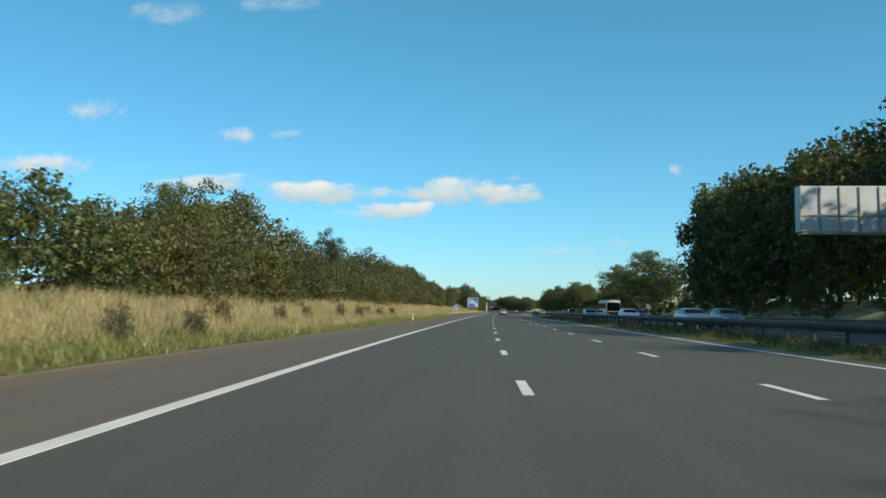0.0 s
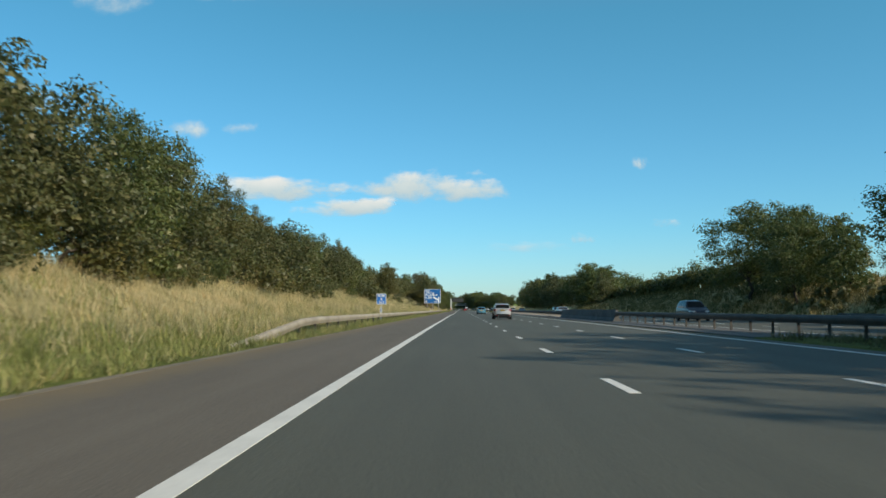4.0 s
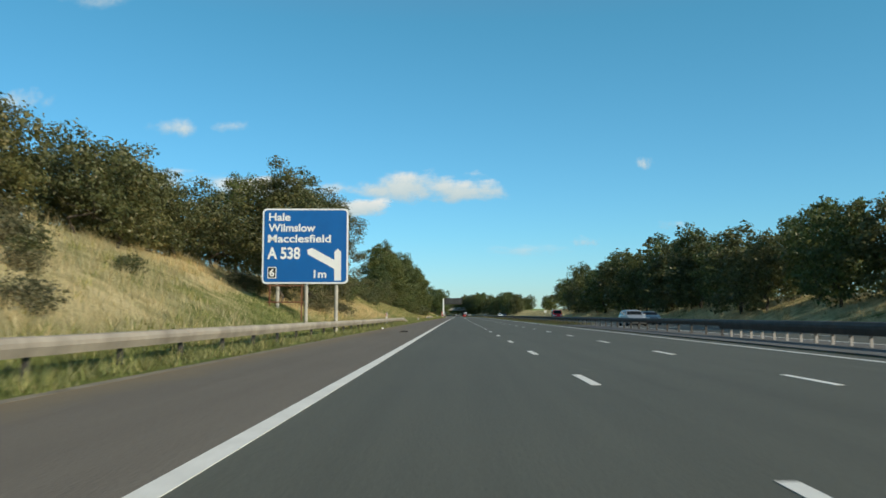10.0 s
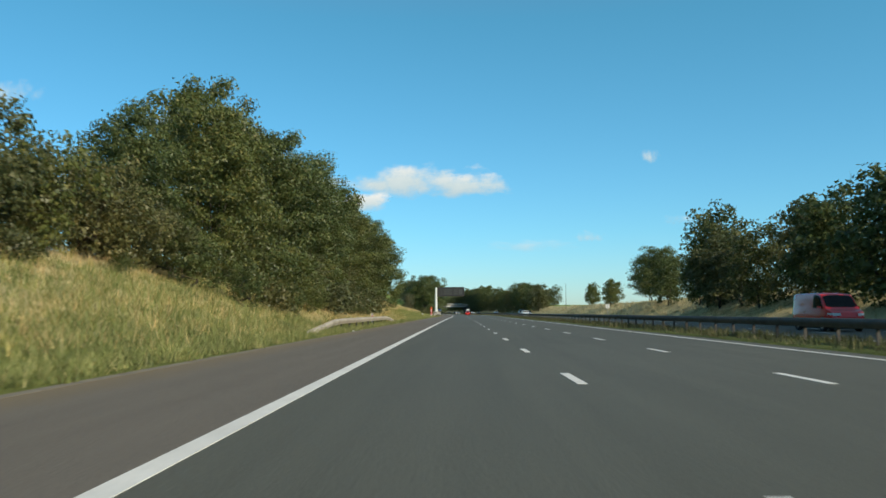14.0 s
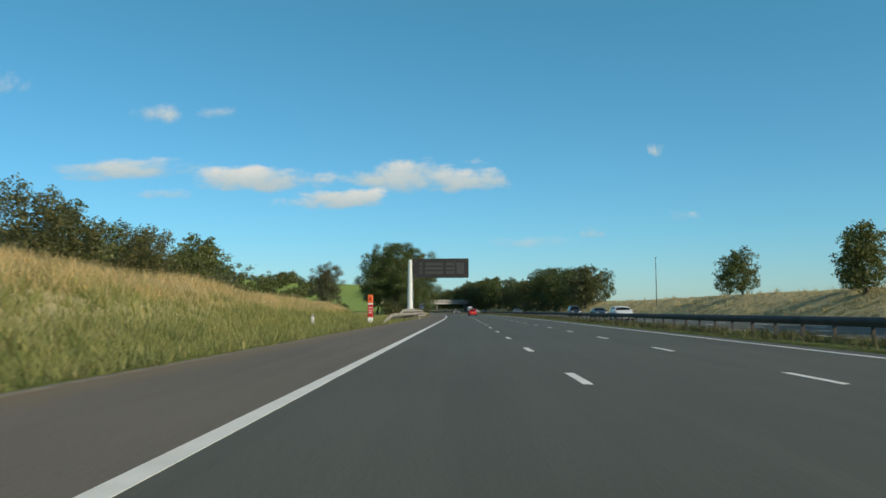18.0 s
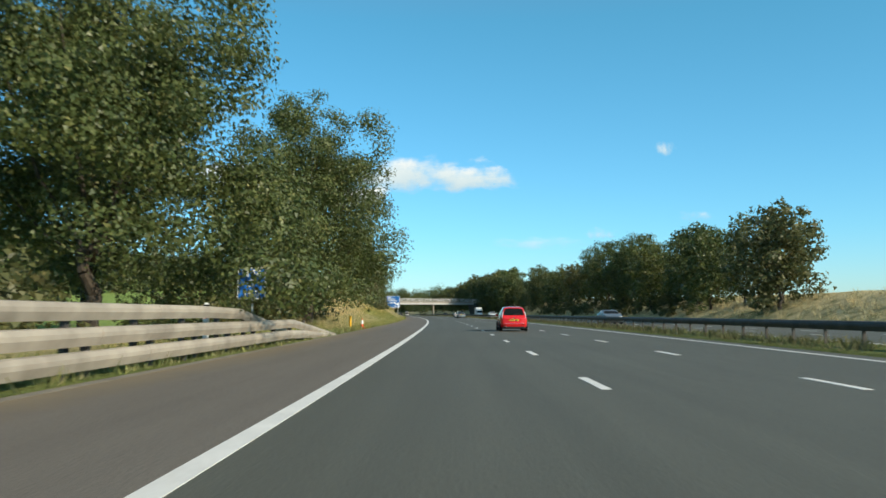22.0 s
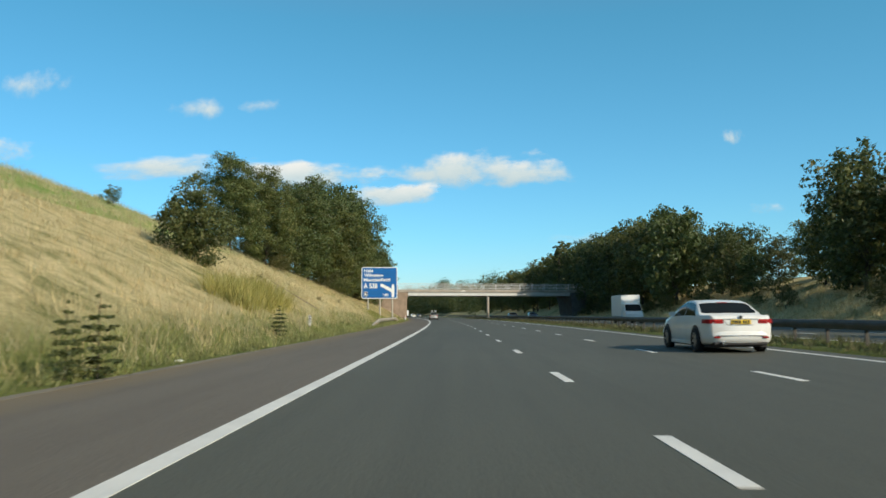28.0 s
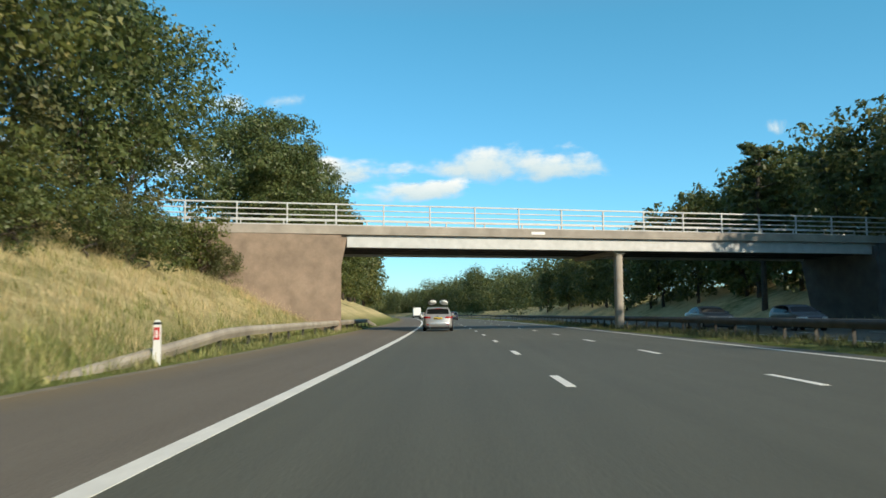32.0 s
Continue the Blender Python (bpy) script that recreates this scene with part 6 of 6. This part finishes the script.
    part("rear_skirt", box(-h * 0.78, h * 0.78, -0.492 * L, -0.42 * L, 0.20, 0.30, 0.03), M["black"], ob)
    part("grille", box(-h * 0.45, h * 0.45, 0.47 * L, 0.512 * L, 0.36, 0.50, 0.02), M["black"], ob)
    zp = {"hatch": belt - 0.19, "estate": belt - 0.17, "suv": belt - 0.13, "saloon": belt - 0.13, "van": 0.72}[shape]
    if shape != "van":
        rec = [(-0.48, zp + 0.075), (0.48, zp + 0.075), (0.33, zp - 0.085), (-0.33, zp - 0.085)]
        part("plate_recess", slab(rec, 0.02), M["alloy"] if lamps == "tall" else body_mat, ob).location.y = -0.5035 * L
        part("trim_strip", box(-0.46, 0.46, -0.5065 * L, -0.50 * L, zp + 0.068, zp + 0.085, 0.004), M["chrome"] if trim is None else body_mat, ob)
    plate = part("number_plate", box(-0.26, 0.26, -0.5095 * L, -0.49 * L, zp - 0.056, zp + 0.056, 0.004), M["plate"], ob, "yellow rear number plate")
    bar = mesh_of("plate_bar", [(x, y, z) for x in (0, 0.042) for y in (-0.5112 * L, -0.5090 * L) for z in (zp - 0.041, zp + 0.041)],
                  [(0, 1, 3, 2), (4, 6, 7, 5), (0, 4, 5, 1), (2, 3, 7, 6), (0, 2, 6, 4), (1, 5, 7, 3)], M["black"])
    for q in (-0.235, -0.174, -0.113, -0.052, 0.045, 0.108, 0.171):
        sub("plate_bar", bar, plate, Matrix.Translation((q, 0, 0)))
    fp = part("number_plate", box(-0.26, 0.26, 0.49 * L, 0.514 * L, 0.42, 0.53, 0.004), M["plate_white"], ob, "white front number plate")
    part("plate_bar", box(-0.2, 0.2, 0.5135 * L, 0.5155 * L, 0.44, 0.51), M["black"], fp)
    part("bumper_strip", box(-h * 0.72, h * 0.72, -0.514 * L, -0.50 * L, 0.455, 0.47, 0.004), M["chrome"] if lower is None else lower, ob)
    part("badge", rod((0, -0.507 * L, zp + 0.125), (0, -0.49 * L, zp + 0.125), 0.045, seg=14), M["chrome"], ob)
    if shape != "van":
        part("high_brake_lamp", box(-0.15, 0.15, (rear[1] - 0.004) * L, (rear[1] + 0.02) * L, float(np.interp(rear[1], line_y, line_z)) - 0.01, float(np.interp(rear[1], line_y, line_z)) + 0.025, 0.006), M["lamp_red"], ob)
    part("exhaust", rod((-0.48, -0.515 * L, 0.27), (-0.48, -0.46 * L, 0.27), 0.042, seg=12), M["chrome"], ob)
    part("underside", box(-h * 0.84, h * 0.84, -0.44 * L, 0.44 * L, 0.15, 0.22), M["black"], ob)
    if rails:
        for sx in (-1, 1):
            xr_ = section(-0.2)[10][0] * 0.93
            part("roof_rail", rod((sx * xr_, -0.34 * L, H + 0.0), (sx * xr_, 0.02 * L, H + 0.005), 0.02, seg=8), M["alloy"], ob)
    tyre, rim, hub = wheel_meshes(wheel, 0.205, 7)
    for sx in (-1, 1):
        for yy in (-0.295 * L, 0.305 * L):
            arch = bmesh.new()
            bmesh.ops.create_cone(arch, cap_ends=True, segments=28, radius1=wheel * 1.16, radius2=wheel * 1.16, depth=0.02, matrix=Matrix.Translation((sx * (h - 0.006), yy, wheel + 0.025)) @ Matrix.Rotation(math.pi / 2, 4, "Y"))
            part("wheel_arch", arch, M["black"], ob)
            wh = sub("wheel", tyre, ob, Matrix.Translation((sx * (h - 0.060), yy, wheel)) @ (Matrix.Rotation(math.pi, 4, "Z") if sx < 0 else Matrix.Identity(4)))
            sub("rim", rim, wh)
            sub("brake", hub, wh)
    return ob


SILVER = paint("silver_car_paint", (0.52, 0.52, 0.52))
WHITE_P = paint("white_car_paint", (0.72, 0.72, 0.70), 0.0)
RED_P = paint("red_car_paint", (0.62, 0.016, 0.018), 0.0, 0.25)
BLUE_P = paint("pale_blue_car_paint", (0.10, 0.28, 0.37))
GREYB_P = paint("blue_grey_car_paint", (0.22, 0.29, 0.31))
DARK_P = paint("dark_blue_car_paint", (0.02, 0.028, 0.045), 0.4)
GREY_P = paint("grey_car_paint", (0.16, 0.17, 0.18), 0.5)

car(spot(197.0 + 2.27, 2.15), "silver crossover car with dark glass in the middle lane", SILVER, 4.54, 1.80, 1.62, "suv", 1.06, 0.35, M["black"], rails=True, lamps="mid")
car(spot(273.4 + 2.08, 1.95), "pale metallic blue hatchback with tall tail lamps", BLUE_P, 4.17, 1.74, 1.46, "hatch", 0.97, 0.31, lamps="tall")
red = car(spot(690.8 + 1.7, 1.75), "small bright red hatchback in the middle lane", RED_P, 3.42, 1.62, 1.47, "hatch", 0.86, 0.285, lamps="mid", trim=RED_P)
part("aerial", rod((-0.30, 0.2, 1.44), (-0.38, -0.15, 1.95), 0.008, 0.004, 6), M["black"], red)
car(spot(823 + 2.3, 5.2), "blue-grey saloon car in the outer lane", GREYB_P, 4.55, 1.8, 1.43, "saloon", 0.95, 0.32, lamps="low")
car(spot(841 + 2.3, 5.75), "white saloon car in the outer lane", WHITE_P, 4.62, 1.81, 1.43, "saloon", 0.95, 0.33, lamps="low")
car(spot(986 + 2.35, -2.35), "silver estate car with loaded roof bars", SILVER, 4.75, 1.82, 1.5, "estate", 0.97, 0.32, lamps="low", rails=True)
# two upturned kayaks on the estate's roof, end on
for dx, tilt in ((-0.36, -8), (0.38, 10)):
    q = spot(986 + 2.2, -2.35) @ Matrix.Translation((dx, 0, 1.80)) @ Matrix.Rotation(radians(tilt), 4, "Y")
    kay = thing("kayak", q, "white kayak strapped on its side to the roof bars", "kayak", "kayaks")
    rings = []
    for i in range(9):
        f = i / 8
        w = max(0.02, math.sin(math.pi * (0.04 + 0.92 * f)) ** 0.6)
        rings.append([(0.30 * w * math.cos(a), -1.7 + 3.4 * f, 0.17 * w * math.sin(a) + 0.06 * (2 * f - 1) ** 2) for a in np.linspace(0, 2 * math.pi, 12, endpoint=False)])
    part("hull", loft(rings), M["white"], kay, smooth=True)
    part("strap", loft([[(0.31 * math.cos(a), y_, 0.18 * math.sin(a)) for a in np.linspace(0, 2 * math.pi, 12, endpoint=False)] for y_ in (-0.5, -0.44)]), M["black"], kay)
    part("cockpit_rim", loft([[(0.19 * math.cos(a), 0.42 * math.sin(a), z_) for a in np.linspace(0, 2 * math.pi, 16, endpoint=False)] for z_ in (0.16, 0.20)]), M["black"], kay)

# the opposite carriageway, coming towards the camera
for s, u, mat, shape, label, dims in (
        (58, 14.5, SILVER, "saloon", "silver saloon car on the opposite carriageway", (4.6, 1.8, 1.43)),
        (62, 18.2, GREY_P, "hatch", "grey hatchback on the opposite carriageway", (4.2, 1.75, 1.47)),
        (84, 14.5, WHITE_P, "hatch", "white hatchback on the opposite carriageway", (4.2, 1.75, 1.47)),
        (99, 18.2, DARK_P, "saloon", "dark saloon car on the opposite carriageway", (4.6, 1.8, 1.43)),
        (118, 14.5, GREY_P, "estate", "grey estate car on the opposite carriageway", (4.7, 1.8, 1.5)),
        (137, 18.2, SILVER, "hatch", "silver hatchback ahead of the coach", (4.2, 1.75, 1.47)),
        (186, 18.2, DARK_P, "suv", "dark off-road car on the opposite carriageway", (4.6, 1.85, 1.8)),
        (245, 14.5, SILVER, "saloon", "silver saloon car on the opposite carriageway", (4.6, 1.8, 1.43)),
        (283, 18.2, DARK_P, "hatch", "dark hatchback on the opposite carriageway", (4.1, 1.72, 1.46)),
        (367, 14.5, SILVER, "estate", "silver estate car on the opposite carriageway", (4.7, 1.8, 1.5)),
        (376, 18.2, GREY_P, "saloon", "grey saloon car on the opposite carriageway", (4.6, 1.8, 1.43)),
        (607, 14.5, WHITE_P, "hatch", "white hatchback on the opposite carriageway", (4.2, 1.75, 1.47)),
        (640, 18.2, DARK_P, "saloon", "dark saloon car on the opposite carriageway", (4.6, 1.8, 1.43)),
        (662, 18.2, DARK_P, "suv", "dark off-road car on the opposite carriageway", (4.5, 1.85, 1.85)),
        (723, 14.5, GREY_P, "saloon", "grey saloon car on the opposite carriageway", (4.6, 1.8, 1.43)),
        (842, 14.5, WHITE_P, "hatch", "white hatchback on the opposite carriageway", (4.2, 1.75, 1.47)),
        (846, 18.2, DARK_P, "hatch", "dark hatchback on the opposite carriageway", (4.2, 1.75, 1.47)),
        (986, 14.5, GREY_P, "saloon", "grey saloon car on the opposite carriageway", (4.6, 1.8, 1.43)),
        (982, 18.2, DARK_P, "hatch", "dark hatchback on the opposite carriageway", (4.2, 1.75, 1.47))):
    car(spot(s, u, 0, 180), label, mat, *dims, shape, 0.97 if shape != "suv" else 1.08, 0.32)
van = car(spot(453, 18.2, 0, 180), "red delivery van on the opposite carriageway", RED_P, 4.9, 1.92, 2.05, "van", 1.15, 0.34, M["black"], category="van", name="van")


def lorry(m, label, cab_mat, L, H, coach):
    """Box-bodied van or coach: body, cab, panes, wheels."""
    ob = thing("coach" if coach else "box_van", m, label, "coach" if coach else "van", "road traffic")
    W = 1.25 if coach else 1.05
    if coach:
        part("body", box(-W, W, -L / 2, L / 2, 0.4, H, 0.12), cab_mat, ob)
        part("windscreen", box(-W * 0.92, W * 0.92, L / 2 - 0.02, L / 2 + 0.015, 1.3, H - 0.45, 0.01), M["glass"], ob)
        part("front_band", box(-W * 0.95, W * 0.95, L / 2 - 0.02, L / 2 + 0.02, 0.55, 1.2, 0.02), DARK_P, ob)
        for sx in (-1, 1):
            for k in range(6):
                y = L / 2 - 1.0 - k * 1.7
                part("side_window", box(sx * W - 0.015, sx * W + 0.015, y - 1.6, y, 1.75, H - 0.5, 0.01), M["glass"], ob)
            part("headlamp", rod((sx * 0.9, L / 2, 0.75), (sx * 0.9, L / 2 + 0.04, 0.75), 0.11, seg=14), M["lamp_clear"], ob)
            part("mirror", box(sx * (W + 0.12) - 0.07, sx * (W + 0.12) + 0.07, L / 2 - 0.05, L / 2 + 0.12, 1.9, 2.4, 0.03), M["black"], ob)
    else:
        part("cargo_box", box(-W, W, -L / 2, L / 2 - 1.7, 0.75, H, 0.04), M["white"], ob)
        rings = [[(-0.95, y, 0.4), (0.95, y, 0.4), (0.95 - q * 0.1, y, z), (-0.95 + q * 0.1, y, z)] for y, z, q in ((L / 2 - 1.75, 2.1, 1), (L / 2 - 0.9, 2.1, 1), (L / 2 - 0.35, 1.3, 0.3), (L / 2, 1.0, 0.3))]
        part("cab", loft(rings), cab_mat, ob)
        part("windscreen", loft([[(-0.8, L / 2 - 0.86, 2.02), (0.8, L / 2 - 0.86, 2.02), (0.86, L / 2 - 0.36, 1.36), (-0.86, L / 2 - 0.36, 1.36)], [(-0.8, L / 2 - 0.83, 2.05), (0.8, L / 2 - 0.83, 2.05), (0.86, L / 2 - 0.33, 1.39), (-0.86, L / 2 - 0.33, 1.39)]]), M["glass"], ob)
        part("bumper", box(-0.95, 0.95, L / 2 - 0.1, L / 2 + 0.05, 0.3, 0.6, 0.03), M["black"], ob)
        for sx in (-1, 1):
            part("headlamp", box(sx * 0.75 - 0.14, sx * 0.75 + 0.14, L / 2 - 0.05, L / 2 + 0.02, 0.68, 0.9, 0.02), M["lamp_clear"], ob)
    part("chassis", box(-W * 0.8, W * 0.8, -L / 2 + 0.2, L / 2 - 0.2, 0.35, 0.8), M["black"], ob)
    tyre, rim, hub = wheel_meshes(0.42 if coach else 0.34, 0.25, 8)
    for sx in (-1, 1):
        for yy in (-L * 0.28, L * 0.33):
            wh = sub("wheel", tyre, ob, Matrix.Translation((sx * (W - 0.1), yy, 0.42 if coach else 0.34)) @ (Matrix.Rotation(math.pi, 4, "Z") if sx < 0 else Matrix.Identity(4)))
            sub("rim", rim, wh)
    return ob


lorry(spot(150, 21.9, 0, 180), "white coach with dark windows and a dark lower front", WHITE_P, 11.0, 3.3, True)
lorry(spot(907, 18.2, 0, 180), "white box van on the opposite carriageway", WHITE_P, 6.4, 3.1, False)
lorry(spot(1165, -2.0), "white box van far ahead on the bend", WHITE_P, 6.4, 3.0, False)
for s, u, mat, shape in ((1075, 1.8, DARK_P, "hatch"), (1120, -2.0, WHITE_P, "hatch"), (1140, 1.8, GREY_P, "saloon")):
    car(spot(s, u), {"hatch": "hatchback", "saloon": "saloon car"}[shape].join(("", " far ahead beyond the bridge")), mat, 4.3, 1.75, 1.45, shape)

# ---------------------------------------------------------------- litter and stones at the road's edge
for i, (s, u, k) in enumerate(((352.4, -7.8, 1.0), (350.3, -8.3, 0.6), (454, -7.8, 0.6), (640.5, -7.7, 1.0), (838, -8.0, 0.6))):
    b = bmesh.new()
    bmesh.ops.create_icosphere(b, subdivisions=2, radius=0.16 * k)
    for v in b.verts:
        v.co *= 1 + 0.5 * noise.noise(v.co * 9 + Vector((i, 0, 0)))
        v.co.z = max(0, v.co.z * 0.5)
    ob = thing("litter", spot(s, u, max(0.0, gz(s, u))), "crumpled scrap of white litter at the road's edge", "litter", "litter")
    part("scrap", b, M["litter"], ob)
ob = thing("kerb_stone", spot(632.5, -7.3, 0.0), "pale kerb stones along the shoulder's edge", "kerb")
for k in range(2):
    part("stone", box(-0.12, 0.12, k * 1.0 - 2, k * 1.0 - 1.03, -0.05, 0.12, 0.02), M["concrete"], ob)

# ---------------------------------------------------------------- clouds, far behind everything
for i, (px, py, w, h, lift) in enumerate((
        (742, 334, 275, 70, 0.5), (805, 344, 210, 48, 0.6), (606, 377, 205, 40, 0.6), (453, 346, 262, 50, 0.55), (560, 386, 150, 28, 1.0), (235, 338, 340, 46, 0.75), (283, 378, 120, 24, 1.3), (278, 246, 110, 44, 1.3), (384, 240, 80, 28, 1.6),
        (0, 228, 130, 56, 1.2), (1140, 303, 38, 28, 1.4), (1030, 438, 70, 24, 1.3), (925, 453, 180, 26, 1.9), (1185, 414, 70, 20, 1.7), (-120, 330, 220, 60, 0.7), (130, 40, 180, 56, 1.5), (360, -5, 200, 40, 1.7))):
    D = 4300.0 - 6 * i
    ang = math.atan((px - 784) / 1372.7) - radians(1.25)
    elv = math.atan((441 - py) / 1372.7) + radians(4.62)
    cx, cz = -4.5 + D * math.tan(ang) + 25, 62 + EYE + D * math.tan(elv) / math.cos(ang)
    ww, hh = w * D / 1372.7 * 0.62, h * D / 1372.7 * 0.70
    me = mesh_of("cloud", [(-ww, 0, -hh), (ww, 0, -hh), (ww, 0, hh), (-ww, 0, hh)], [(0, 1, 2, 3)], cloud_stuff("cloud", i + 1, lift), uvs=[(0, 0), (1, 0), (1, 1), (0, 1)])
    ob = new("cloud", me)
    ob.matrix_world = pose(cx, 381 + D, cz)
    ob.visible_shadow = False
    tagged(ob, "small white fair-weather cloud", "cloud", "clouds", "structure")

# a shred of lorry tyre on the hard shoulder
b = bmesh.new()
prev = None
for i in range(12):
    q = i / 11
    ring_ = [b.verts.new((-0.25 + 0.5 * q, -0.09 + 0.1 * math.sin(2.6 * q) + dy, dz)) for dy, dz in ((-0.05, 0.0), (0.05, 0.0), (0.06, 0.02 + 0.07 * q), (-0.04, 0.035 + 0.05 * math.sin(3 * q)))]
    if prev:
        for j in range(4):
            b.faces.new((prev[j], prev[(j + 1) % 4], ring_[(j + 1) % 4], ring_[j]))
    else:
        b.faces.new(ring_)
    prev = ring_
b.faces.new(prev)
bmesh.ops.recalc_face_normals(b, faces=b.faces)
shred = bpy.data.meshes.new("tyre_shred")
b.to_mesh(shred)
b.free()
shred.materials.append(M["rubber"])
ob = new("tyre_shred", shred)
ob.matrix_world = spot(341.0, -5.4, 0.0, 8)
tagged(ob, "curled black shred of tyre lying on the hard shoulder", "tyre shred")
